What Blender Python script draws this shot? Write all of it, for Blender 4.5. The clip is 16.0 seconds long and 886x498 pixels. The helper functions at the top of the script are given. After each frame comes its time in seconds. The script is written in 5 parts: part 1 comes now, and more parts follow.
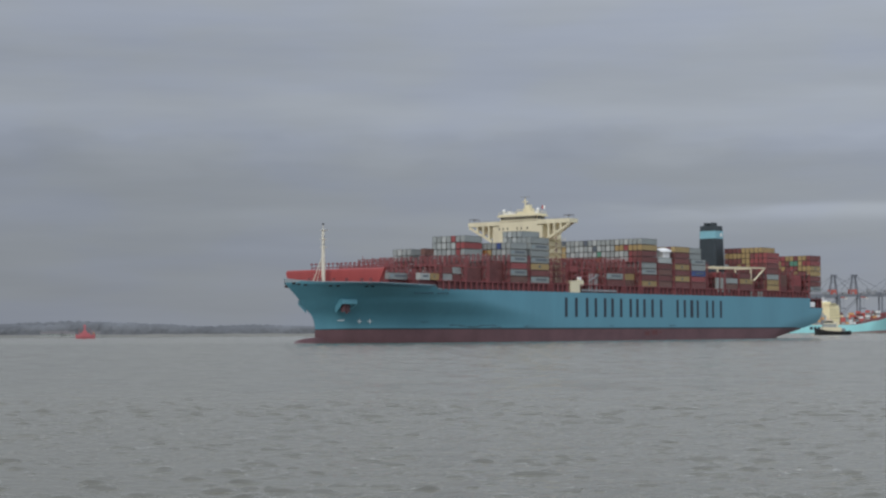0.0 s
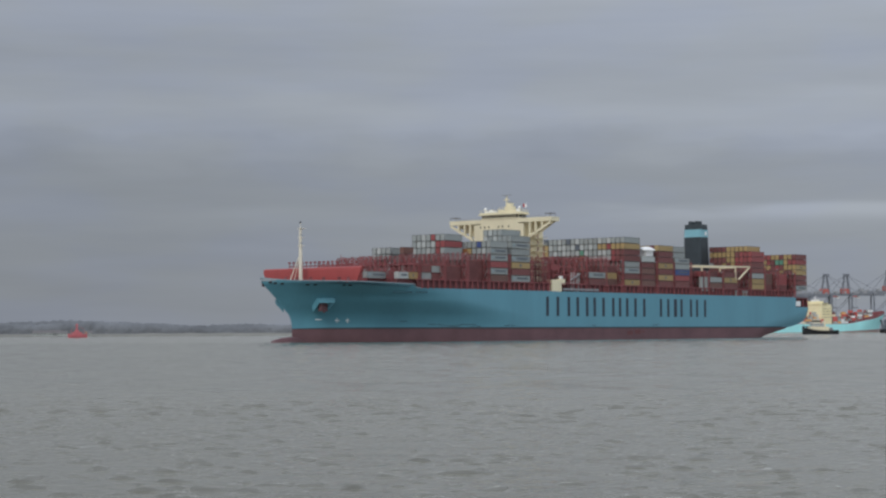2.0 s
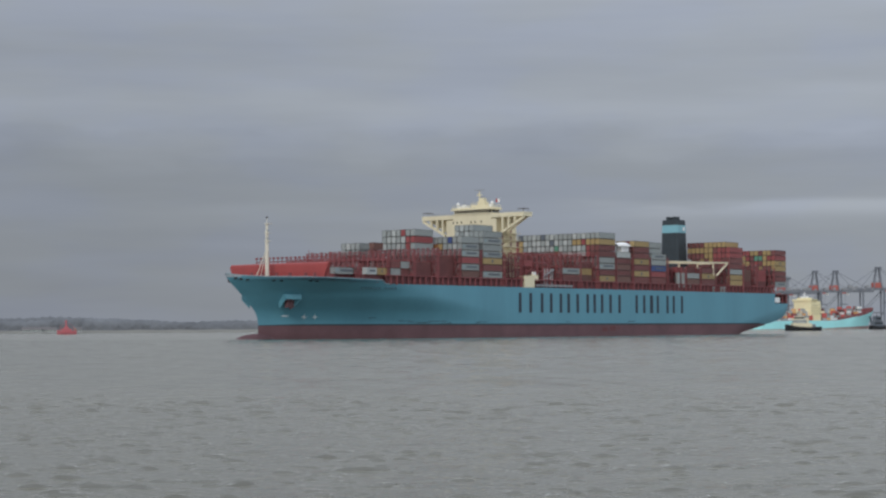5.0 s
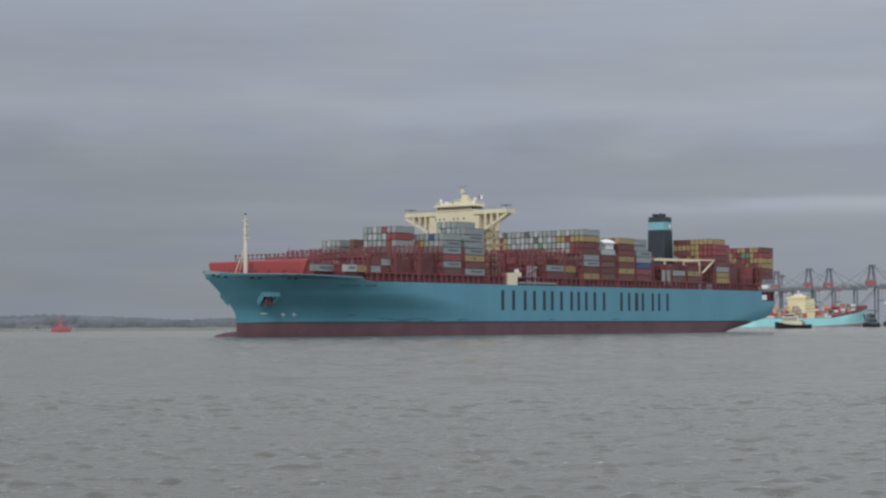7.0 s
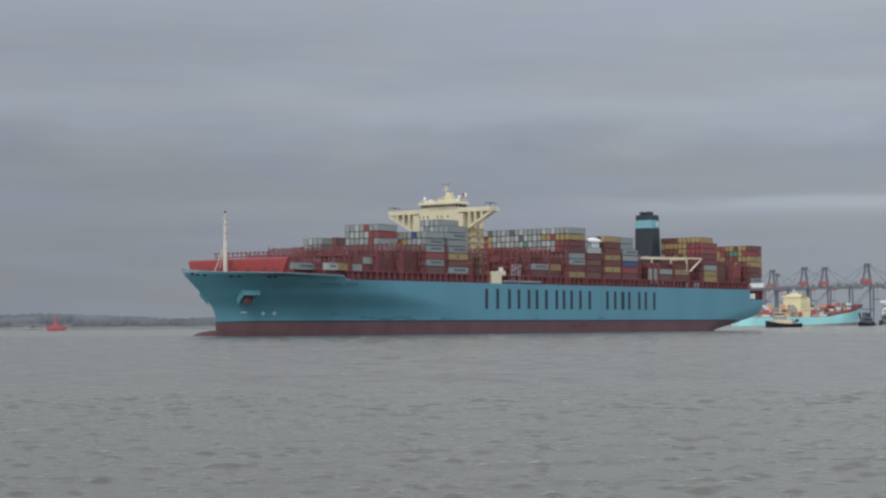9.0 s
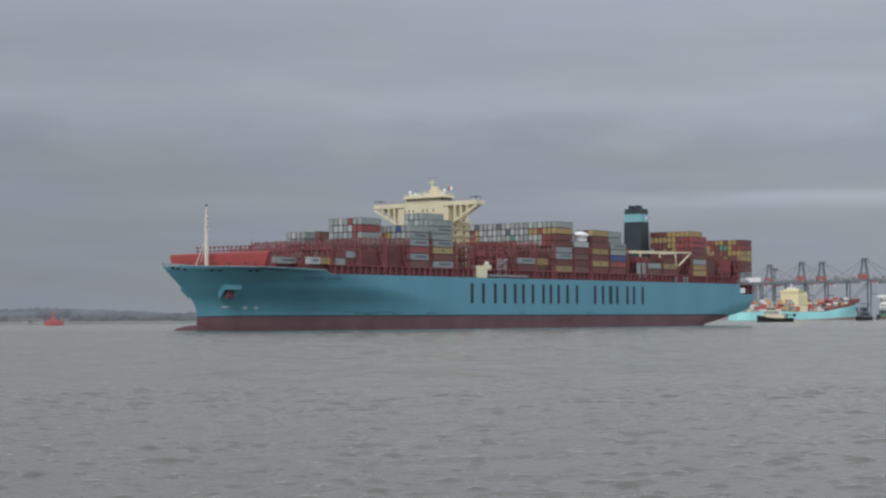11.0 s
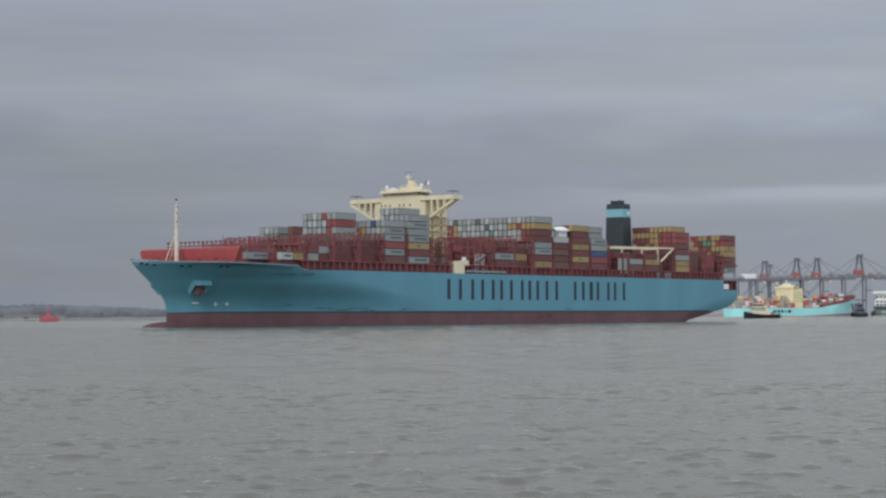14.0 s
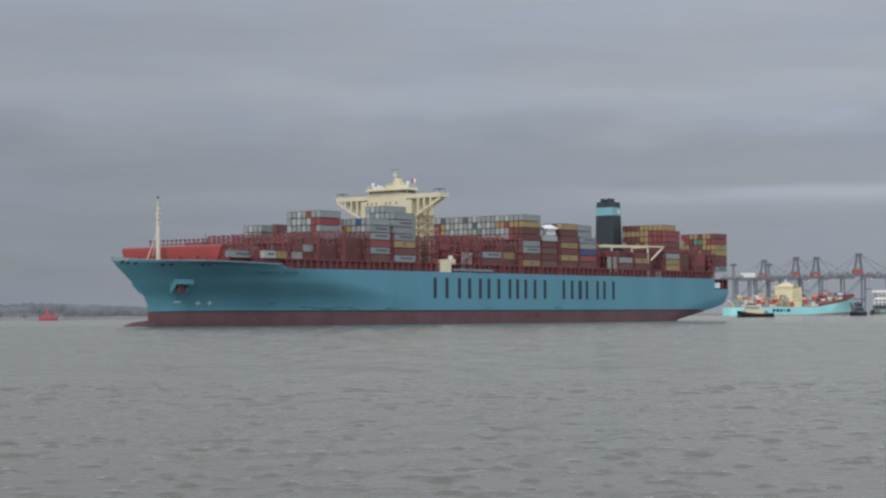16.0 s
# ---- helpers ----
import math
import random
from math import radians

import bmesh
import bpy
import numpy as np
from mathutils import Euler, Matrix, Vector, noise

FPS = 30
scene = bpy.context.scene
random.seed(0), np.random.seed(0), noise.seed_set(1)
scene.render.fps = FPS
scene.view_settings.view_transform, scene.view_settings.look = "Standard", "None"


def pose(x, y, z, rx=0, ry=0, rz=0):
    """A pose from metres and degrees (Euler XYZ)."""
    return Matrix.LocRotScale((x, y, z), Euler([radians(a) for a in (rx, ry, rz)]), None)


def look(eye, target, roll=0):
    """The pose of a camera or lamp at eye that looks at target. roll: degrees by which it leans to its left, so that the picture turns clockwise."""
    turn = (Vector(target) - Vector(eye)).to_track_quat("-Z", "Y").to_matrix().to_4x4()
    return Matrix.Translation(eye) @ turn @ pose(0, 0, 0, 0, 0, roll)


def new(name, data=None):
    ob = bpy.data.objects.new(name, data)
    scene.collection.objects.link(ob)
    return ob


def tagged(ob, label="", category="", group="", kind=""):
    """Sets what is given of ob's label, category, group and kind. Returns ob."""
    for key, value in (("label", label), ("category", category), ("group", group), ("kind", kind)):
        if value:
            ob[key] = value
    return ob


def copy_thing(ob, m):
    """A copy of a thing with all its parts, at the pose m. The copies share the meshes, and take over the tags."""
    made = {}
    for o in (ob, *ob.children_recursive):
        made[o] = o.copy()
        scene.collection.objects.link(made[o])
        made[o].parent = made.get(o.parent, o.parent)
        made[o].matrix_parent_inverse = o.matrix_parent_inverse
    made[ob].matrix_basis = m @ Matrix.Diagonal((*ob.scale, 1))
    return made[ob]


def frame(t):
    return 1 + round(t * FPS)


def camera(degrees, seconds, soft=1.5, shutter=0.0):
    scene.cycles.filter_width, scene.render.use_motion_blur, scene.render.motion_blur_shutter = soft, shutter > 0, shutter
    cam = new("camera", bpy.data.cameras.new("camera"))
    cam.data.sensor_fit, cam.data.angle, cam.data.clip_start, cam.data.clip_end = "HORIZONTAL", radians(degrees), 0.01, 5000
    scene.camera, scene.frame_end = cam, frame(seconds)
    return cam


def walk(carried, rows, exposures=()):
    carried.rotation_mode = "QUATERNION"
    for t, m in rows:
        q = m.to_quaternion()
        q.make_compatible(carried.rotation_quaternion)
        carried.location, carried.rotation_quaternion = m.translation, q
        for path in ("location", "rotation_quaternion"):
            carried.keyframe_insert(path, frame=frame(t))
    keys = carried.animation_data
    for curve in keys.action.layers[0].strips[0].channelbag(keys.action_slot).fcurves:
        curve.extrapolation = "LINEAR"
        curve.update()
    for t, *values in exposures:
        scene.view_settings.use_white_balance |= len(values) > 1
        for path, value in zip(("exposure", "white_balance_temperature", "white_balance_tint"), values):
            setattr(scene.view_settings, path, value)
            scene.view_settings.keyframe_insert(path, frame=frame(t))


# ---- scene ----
# The shore camera: eye height above the water, one turn a row (seconds, pan right, tilt up in degrees).
EYE = Vector((0.0, 0.0, 4.08))
LEAN = -0.288
PAN = [(0, -1.385, 2.644), (0.5, -1.329, 2.637), (1, -1.269, 2.620), (1.5, -1.213, 2.613), (2, -1.146, 2.619),
       (2.5, -1.087, 2.610), (3, -1.030, 2.595), (3.5, -0.989, 2.573), (4, -0.921, 2.550), (6.5, -0.693, 2.451),
       (7, -0.636, 2.433), (7.5, -0.595, 2.418), (8, -0.556, 2.412), (8.5, -0.519, 2.400), (9, -0.498, 2.394),
       (11.5, -0.389, 2.173), (12, -0.354, 2.142), (12.5, -0.320, 2.134), (13, -0.298, 2.126), (13.5, -0.292, 2.108),
       (14, -0.273, 2.101), (14.5, -0.267, 2.088), (15, -0.261, 2.083), (15.5, -0.248, 2.085), (16, -0.245, 2.068)]


def aim(pan, tilt):
    a, b = radians(pan), radians(tilt)
    return EYE + 1000 * Vector((math.sin(a) * math.cos(b), math.cos(a) * math.cos(b), math.sin(b)))


cam = camera(27.675, 16.0, soft=2.4)
walk(cam, [(t, look(EYE, aim(p, q), LEAN)) for t, p, q in PAN], exposures=[(0, 0.02), (6, 0.04), (16, 0.09)])

# ---- world and sun: a heavy overcast with long flat bands of cloud ----
world = bpy.data.worlds.new("overcast")
scene.world = world
world.use_nodes = True


def build_world():
    nt = world.node_tree
    nt.nodes.clear()
    n, l = nt.nodes.new, nt.links.new
    out, bg = n("ShaderNodeOutputWorld"), n("ShaderNodeBackground")
    co = n("ShaderNodeTexCoord")
    sep = n("ShaderNodeSeparateXYZ")
    l(co.outputs["Generated"], sep.inputs[0])
    # soft drift of the bands
    def field(scale, offset, detail):
        mp = n("ShaderNodeMapping")
        mp.inputs["Scale"].default_value, mp.inputs["Location"].default_value = scale, offset
        l(co.outputs["Generated"], mp.inputs[0])
        tex = n("ShaderNodeTexNoise")
        tex.inputs["Scale"].default_value, tex.inputs["Detail"].default_value, tex.inputs["Roughness"].default_value = 1.0, detail, 0.5
        l(mp.outputs[0], tex.inputs["Vector"])
        return tex.outputs["Fac"]

    def math_node(op, a, b, c=None):
        m = n("ShaderNodeMath")
        m.operation = op
        for k, v in enumerate((a, b, c)):
            if v is None:
                continue
            if isinstance(v, (int, float)):
                m.inputs[k].default_value = v
            else:
                l(v, m.inputs[k])
        return m.outputs[0]

    def span(value, a, b, lo, hi):
        m = n("ShaderNodeMapRange")
        m.interpolation_type = "SMOOTHSTEP"
        for k, v in zip(("From Min", "From Max", "To Min", "To Max"), (a, b, lo, hi)):
            m.inputs[k].default_value = v
        l(value, m.inputs["Value"])
        return m.outputs["Result"]

    big, fine = field((12, 12, 30), (0, 0, 0), 4), field((8, 8, 75), (3.1, 1.7, 0.4), 3)
    z = math_node("ADD", sep.outputs["Z"], math_node("MULTIPLY_ADD", big, 0.036, -0.018))
    ramp = n("ShaderNodeValToRGB")
    l(z, ramp.inputs[0])
    e = ramp.color_ramp.elements
    stops = [(0.0, 0.262), (0.02, 0.254), (0.045, 0.262), (0.062, 0.278), (0.078, 0.272), (0.09, 0.270), (0.102, 0.300), (0.112, 0.338),
             (0.122, 0.348), (0.135, 0.330), (0.15, 0.329), (0.177, 0.352), (0.22, 0.45), (0.35, 0.62), (1.0, 1.15)]
    ramp.color_ramp.interpolation = "EASE"
    while len(e) < len(stops):
        e.new(0.5)
    for i, (p, v) in enumerate(stops):
        e[i].position, e[i].color = p, (v * 0.925, v * 1.0, v * 1.13, 1)
    # a thin bright rift low in the east, under the edge of the main bank
    low = math_node("ADD", sep.outputs["Z"], math_node("MULTIPLY_ADD", big, 0.008, -0.004))
    rift = math_node("MULTIPLY", span(low, 0.057, 0.0665, 0, 1), span(low, 0.0675, 0.072, 1, 0))
    rift = math_node("MULTIPLY", rift, span(sep.outputs["X"], 0.02, 0.12, 0.04, 1))
    rift = math_node("MULTIPLY", rift, span(fine, 0.35, 0.62, 0.3, 1))
    # brighter to the east than to the west
    lift = math_node("MULTIPLY", math_node("MULTIPLY_ADD", fine, 0.20, 0.90), span(sep.outputs["X"], -0.3, 0.3, 0.94, 1.09))
    lift = math_node("MULTIPLY_ADD", rift, 0.24, lift)
    # thinner cloud lets a bluer tone through
    tone = n("ShaderNodeMix")
    tone.data_type = "RGBA"
    tone.inputs["A"].default_value, tone.inputs["B"].default_value = (0.992, 1.0, 1.0, 1), (0.965, 0.988, 1.05, 1)
    l(span(field((10, 10, 34), (7.3, 2.2, 5.0), 4), 0.38, 0.66, 0, 1), tone.inputs["Factor"])
    tint = n("ShaderNodeVectorMath")
    tint.operation = "MULTIPLY"
    l(ramp.outputs[0], tint.inputs[0])
    l(tone.outputs["Result"], tint.inputs[1])
    mul = n("ShaderNodeVectorMath")
    mul.operation = "SCALE"
    l(tint.outputs[0], mul.inputs[0])
    l(lift, mul.inputs["Scale"])
    sky = n("ShaderNodeTexSky")
    sky.sky_type, sky.sun_disc = "NISHITA", False
    sky.sun_elevation, sky.sun_rotation = radians(32), radians(205)
    mix = n("ShaderNodeMix")
    mix.data_type = "RGBA"
    mix.inputs["Factor"].default_value = 0.003
    l(mul.outputs[0], mix.inputs["A"])
    l(sky.outputs[0], mix.inputs["B"])
    l(mix.outputs["Result"], bg.inputs["Color"])
    bg.inputs["Strength"].default_value = 1.0
    l(bg.outputs[0], out.inputs[0])


build_world()
sun = new("sun", bpy.data.lights.new("sun", "SUN"))
sun.data.energy, sun.data.angle, sun.data.color = 1.0, radians(14), (1.0, 0.96, 0.9)
sun.matrix_basis = look((0, 0, 0), (0.30, 0.79, -0.53))


# ---- materials ----
def material(name, colour, rough=0.6, metal=0.0, stain=0.18, scale=0.35, bump=0.0, bump_scale=3.0, streak=False, grain=6.0, ribs=0.0, per_object=0.0, spec=0.5):
    """A painted or natural surface: base colour, broad stains, fine grain and optional run-down streaks, corrugation or relief."""
    m = bpy.data.materials.new(name)
    m.use_nodes = True
    nt = m.node_tree
    n, l = nt.nodes.new, nt.links.new
    p = nt.nodes["Principled BSDF"]
    p.inputs["Roughness"].default_value, p.inputs["Metallic"].default_value = rough, metal
    p.inputs["Specular IOR Level"].default_value = spec
    co = n("ShaderNodeTexCoord")
    mp = n("ShaderNodeMapping")
    mp.inputs["Scale"].default_value = (1, 1, 0.12) if streak else (1, 1, 1)
    l(co.outputs["Object"], mp.inputs[0])
    a = n("ShaderNodeTexNoise")
    a.inputs["Scale"].default_value, a.inputs["Detail"].default_value = scale, 5
    l(mp.outputs[0], a.inputs["Vector"])
    b = n("ShaderNodeTexNoise")
    b.inputs["Scale"].default_value, b.inputs["Detail"].default_value = grain, 3
    l(mp.outputs[0], b.inputs["Vector"])
    add = n("ShaderNodeMath")
    add.operation = "MULTIPLY_ADD"
    add.inputs[1].default_value = 0.4
    l(b.outputs["Fac"], add.inputs[0])
    l(a.outputs["Fac"], add.inputs[2])
    fac = add.outputs[0]
    if per_object:
        info = n("ShaderNodeObjectInfo")
        o = n("ShaderNodeMath")
        o.operation = "MULTIPLY_ADD"
        o.inputs[1].default_value = per_object
        l(info.outputs["Random"], o.inputs[0])
        l(fac, o.inputs[2])
        fac = o.outputs[0]
    ramp = n("ShaderNodeValToRGB")
    l(fac, ramp.inputs[0])
    e = ramp.color_ramp.elements
    e[0].position, e[1].position = 0.35, 1.05
    c = Vector(colour)
    e[0].color = (*(c * (1 - stain)), 1)
    e[1].color = (*(c * (1 + stain * 0.7)), 1)
    l(ramp.outputs[0], p.inputs["Base Color"])
    if bump or ribs:
        bp = n("ShaderNodeBump")
        if ribs:
            w = n("ShaderNodeTexWave")
            w.wave_type, w.bands_direction = "BANDS", "X"
            w.inputs["Scale"].default_value = ribs
            l(co.outputs["Object"], w.inputs["Vector"])
            l(w.outputs["Fac"], bp.inputs["Height"])
            bp.inputs["Strength"].default_value, bp.inputs["Distance"].default_value = 0.8, 0.05
        else:
            h = n("ShaderNodeTexNoise")
            h.inputs["Scale"].default_value, h.inputs["Detail"].default_value = bump_scale, 4
            l(co.outputs["Object"], h.inputs["Vector"])
            l(h.outputs["Fac"], bp.inputs["Height"])
            bp.inputs["Strength"].default_value, bp.inputs["Distance"].default_value = bump, 0.3
        l(bp.outputs[0], p.inputs["Normal"])
    return m


def water_material():
    m = bpy.data.materials.new("estuary_water")
    m.use_nodes = True
    nt = m.node_tree
    n, l = nt.nodes.new, nt.links.new
    nt.nodes.remove(nt.nodes["Principled BSDF"])
    silt, gloss, rim, join = n("ShaderNodeBsdfDiffuse"), n("ShaderNodeBsdfGlossy"), n("ShaderNodeFresnel"), n("ShaderNodeMixShader")
    gloss.inputs["Color"].default_value, gloss.inputs["Roughness"].default_value = (0.985, 0.955, 0.87, 1), 0.14
    rim.inputs["IOR"].default_value = 1.34
    l(rim.outputs[0], join.inputs[0])
    l(silt.outputs[0], join.inputs[1])
    l(gloss.outputs[0], join.inputs[2])
    l(join.outputs[0], nt.nodes["Material Output"].inputs["Surface"])
    co = n("ShaderNodeTexCoord")
    mp = n("ShaderNodeMapping")
    mp.inputs["Scale"].default_value = (0.02, 0.006, 1)
    l(co.outputs["Object"], mp.inputs[0])
    a = n("ShaderNodeTexNoise")
    a.inputs["Scale"].default_value, a.inputs["Detail"].default_value = 1.0, 4
    l(mp.outputs[0], a.inputs["Vector"])
    ramp = n("ShaderNodeValToRGB")
    ramp.color_ramp.elements[0].position, ramp.color_ramp.elements[1].position = 0.3, 0.7
    ramp.color_ramp.elements[0].color = (0.106, 0.105, 0.090, 1)
    ramp.color_ramp.elements[1].color = (0.130, 0.128, 0.108, 1)
    l(a.outputs["Fac"], ramp.inputs[0])
    l(ramp.outputs[0], silt.inputs["Color"])
    prev = None
    for sc, st, dist in ((0.5, 0.3, 0.2), (1.7, 0.4, 0.12), (5.5, 0.3, 0.03)):
        mpx = n("ShaderNodeMapping")
        mpx.inputs["Scale"].default_value = (0.7, 1.5, 1)
        mpx.inputs["Rotation"].default_value = (0, 0, radians(14))
        l(co.outputs["Object"], mpx.inputs[0])
        h = n("ShaderNodeTexNoise")
        h.inputs["Scale"].default_value, h.inputs["Detail"].default_value = sc, 3
        l(mpx.outputs[0], h.inputs["Vector"])
        b = n("ShaderNodeBump")
        b.inputs["Strength"].default_value, b.inputs["Distance"].default_value = st, dist
        l(h.outputs["Fac"], b.inputs["Height"])
        if prev:
            l(prev.outputs[0], b.inputs["Normal"])
        prev = b
    for node in (silt, gloss, rim):
        l(prev.outputs[0], node.inputs["Normal"])
    return m


WATER = water_material()
HULL_BLUE = material("hull_blue_paint", (0.101, 0.290, 0.367), 0.5, stain=0.12, scale=0.06, streak=True, grain=0.9)
BOOT_RED = material("antifouling_red", (0.140, 0.072, 0.080), 0.75, stain=0.3, scale=0.12, grain=1.5)
LINE_DARK = material("boot_line", (0.03, 0.05, 0.06), 0.7)
NAME_BLUE = material("faded_name_paint", (0.045, 0.115, 0.15), 0.6)
LETTER = material("letter_navy", (0.018, 0.028, 0.045), 0.6)
CREAM = material("cream_paint", (0.755, 0.685, 0.475), 0.5, stain=0.12, scale=0.2, streak=True, grain=2)
# Both oxide reds are lifted a little: thin haze is put into the colour.
OXIDE = material("oxide_red_steel", (0.222, 0.066, 0.069), 0.7, stain=0.4, scale=0.25, grain=2, per_object=0.2)
OXIDE_DARK = material("oxide_red_deck", (0.145, 0.052, 0.054), 0.8, stain=0.35, scale=0.2, grain=2)
SCREEN_RED = material("orange_red_screen", (0.315, 0.050, 0.046), 0.6, stain=0.15, scale=0.15, grain=1.0, streak=True)
MAST_WHITE = material("mast_off_white", (0.70, 0.66, 0.54), 0.5, stain=0.15, scale=0.4)
FUNNEL_BLACK = material("funnel_black", (0.032, 0.045, 0.052), 0.55, stain=0.2)
FUNNEL_BLUE = material("funnel_blue", (0.21, 0.45, 0.51), 0.5, stain=0.1)
PORT_BROWN = material("curtained_port", (0.10, 0.08, 0.05), 0.2)
GLASS_DARK = material("dark_glazing", (0.012, 0.014, 0.016), 0.12)
STEM_GREY = material("bare_stem_plating", (0.30, 0.35, 0.37), 0.7, stain=0.3, scale=0.6)
PALE_BLUE = material("pale_blue_mark", (0.27, 0.37, 0.41), 0.6)
# Cream of the moored ship, brightened: sun through a cloud gap is in the colour.
SUNLIT_CREAM = material("sunlit_cream_paint", (0.90, 0.81, 0.50), 0.5, stain=0.08, scale=0.2)
WHITE = material("white_paint", (0.82, 0.82, 0.80), 0.5, stain=0.1)
BLACK = material("black_rubber", (0.014, 0.014, 0.015), 0.8, stain=0.2)
STEEL = material("grey_steel", (0.30, 0.31, 0.32), 0.5, 0.3, stain=0.2)
PAINTS = {
    "g": material("container_grey", (0.255, 0.28, 0.27), 0.6, stain=0.25, scale=0.5, grain=4, ribs=1.6, per_object=0.55),
    "w": material("container_pale", (0.37, 0.395, 0.38), 0.6, stain=0.2, scale=0.5, grain=4, ribs=1.6, per_object=0.55),
    # Red and dark red are muted, with haze mixed into the paint.
    "r": material("container_red", (0.235, 0.058, 0.058), 0.6, stain=0.3, scale=0.5, grain=4, ribs=1.6, per_object=0.55),
    "d": material("container_dark_red", (0.150, 0.052, 0.049), 0.65, stain=0.3, scale=0.5, grain=4, ribs=1.6, per_object=0.55),
    "b": material("container_brown", (0.14, 0.072, 0.058), 0.65, stain=0.3, scale=0.5, grain=4, ribs=1.6, per_object=0.55),
    "y": material("container_mustard", (0.32, 0.23, 0.10), 0.6, stain=0.25, scale=0.5, grain=4, ribs=1.6, per_object=0.55),
    "o": material("container_orange", (0.36, 0.16, 0.06), 0.6, stain=0.25, scale=0.5, grain=4, ribs=1.6, per_object=0.55),
    "n": material("container_navy", (0.045, 0.075, 0.20), 0.6, stain=0.2, scale=0.5, grain=4, ribs=1.6, per_object=0.55),
    "t": material("container_green", (0.09, 0.23, 0.16), 0.6, stain=0.2, scale=0.5, grain=4, ribs=1.6, per_object=0.55),
    "k": material("container_dark_slate", (0.10, 0.12, 0.14), 0.6, stain=0.2, scale=0.5, grain=4, ribs=1.6, per_object=0.55),
}
# Dark tone: shaded gaps between containers put into their frames; also the wing canopy.
SEAM_AND_CANOPY = material("seam_shade_and_canopy", (0.115, 0.105, 0.10), 0.8, stain=0.3, scale=0.8)
# Plain white stands for sunlit pale boxes on the moored ship.
PAINTS["x"] = WHITE
ROD_GREY = material("galvanised_rods", (0.19, 0.17, 0.165), 0.7, stain=0.3)
# Sunlight on the moored ship's boxes is put into these brighter paints.
PAINTS["e"] = material("container_sunlit_red", (0.60, 0.11, 0.09), 0.5, stain=0.15, scale=0.5)
PAINTS["f"] = material("container_sunlit_orange", (0.76, 0.42, 0.17), 0.5, stain=0.15, scale=0.5)
PAINTS["c"] = material("container_cream", (0.80, 0.72, 0.50), 0.5, stain=0.12, scale=0.5)
FADED_BOOT = material("faded_antifouling", (0.33, 0.22, 0.20), 0.8, stain=0.2, scale=0.1)
# Turquoise lifted here: a patch of sunshine is put into the hull colour.
FAR_HULL = material("sunlit_turquoise_hull", (0.40, 0.84, 0.83), 0.5, stain=0.12, scale=0.05, streak=True)
# Slate lightened: bluish haze at this distance is put into the paint.
HAZY_CRANE_BLUE = material("hazy_slate_blue", (0.18, 0.195, 0.22), 0.6, stain=0.2, scale=0.1)
CRANE_RED = material("machine_house_red", (0.40, 0.105, 0.085), 0.6, stain=0.2, scale=0.1)
# Red paled towards pink: the haze over the water is in the colour.
HAZY_SHIP_RED = material("lightvessel_hazy_red", (0.46, 0.125, 0.14), 0.6, stain=0.2, scale=0.3)
# Grey of bare trees with bluish distance haze mixed into the colour.
HAZY_WOOD = material("hazy_winter_wood", (0.125, 0.132, 0.14), 0.9, stain=0.45, scale=0.02, grain=0.3)
LAND = material("shore_grass_and_mud", (0.17, 0.165, 0.14), 0.9, stain=0.3, scale=0.02, grain=0.2)
QUAY = material("quay_concrete", (0.33, 0.29, 0.27), 0.85, stain=0.25, scale=0.05, grain=0.6)
ROOF = material("slate_roof", (0.14, 0.13, 0.13), 0.8)
FLAG_RED = material("flag_red", (0.45, 0.02, 0.03), 0.8)


# ---- mesh helpers ----
def part(name, bm, mat, parent=None, label=""):
    me = bpy.data.meshes.new(name)
    bmesh.ops.recalc_face_normals(bm, faces=bm.faces)
    bm.to_mesh(me)
    bm.free()
    for x in (mat if isinstance(mat, (list, tuple)) else (mat,)):
        me.materials.append(x)
    ob = new(name, me)
    ob.parent = parent
    return tagged(ob, label)


def smooth(ob, angle=35):
    ob.data.shade_smooth()
    ob.data.set_sharp_from_angle(angle=radians(angle))
    return ob


def box(bm, x0, x1, y0, y1, z0, z1, mat=0):
    v = [bm.verts.new((x, y, z)) for x in (x0, x1) for y in (y0, y1) for z in (z0, z1)]
    for q in ((0, 1, 3, 2), (4, 6, 7, 5), (0, 4, 5, 1), (2, 3, 7, 6), (0, 2, 6, 4), (1, 5, 7, 3)):
        bm.faces.new([v[i] for i in q]).material_index = mat
    return v


def bar(bm, a, b, w, h=None, up=(0, 0, 1)):
    """A rectangular beam from a to b."""
    a, b, h = Vector(a), Vector(b), h or w
    d = (b - a).normalized()
    s = d.cross(Vector(up))
    if s.length < 1e-3:
        s = d.cross(Vector((1, 0, 0)))
    s.normalize()
    u = s.cross(d)
    ring = [[bm.verts.new(p + s * (i * w / 2) + u * (j * h / 2)) for i, j in ((-1, -1), (1, -1), (1, 1), (-1, 1))] for p in (a, b)]
    bm.faces.new(ring[0])
    bm.faces.new(ring[1][::-1])
    for i in range(4):
        bm.faces.new((ring[0][i], ring[0][(i + 1) % 4], ring[1][(i + 1) % 4], ring[1][i]))


def tube(bm, a, b, r0, r1=None, n=10):
    a, b, r1 = Vector(a), Vector(b), r0 if r1 is None else r1
    q = (b - a).to_track_quat("Z", "Y")
    rings = [[bm.verts.new(p + q @ Vector((r * math.cos(i * math.tau / n), r * math.sin(i * math.tau / n), 0))) for i in range(n)] for p, r in ((a, r0), (b, r1))]
    bm.faces.new(rings[0][::-1])
    bm.faces.new(rings[1])
    for i in range(n):
        bm.faces.new((rings[0][i], rings[0][(i + 1) % n], rings[1][(i + 1) % n], rings[1][i]))


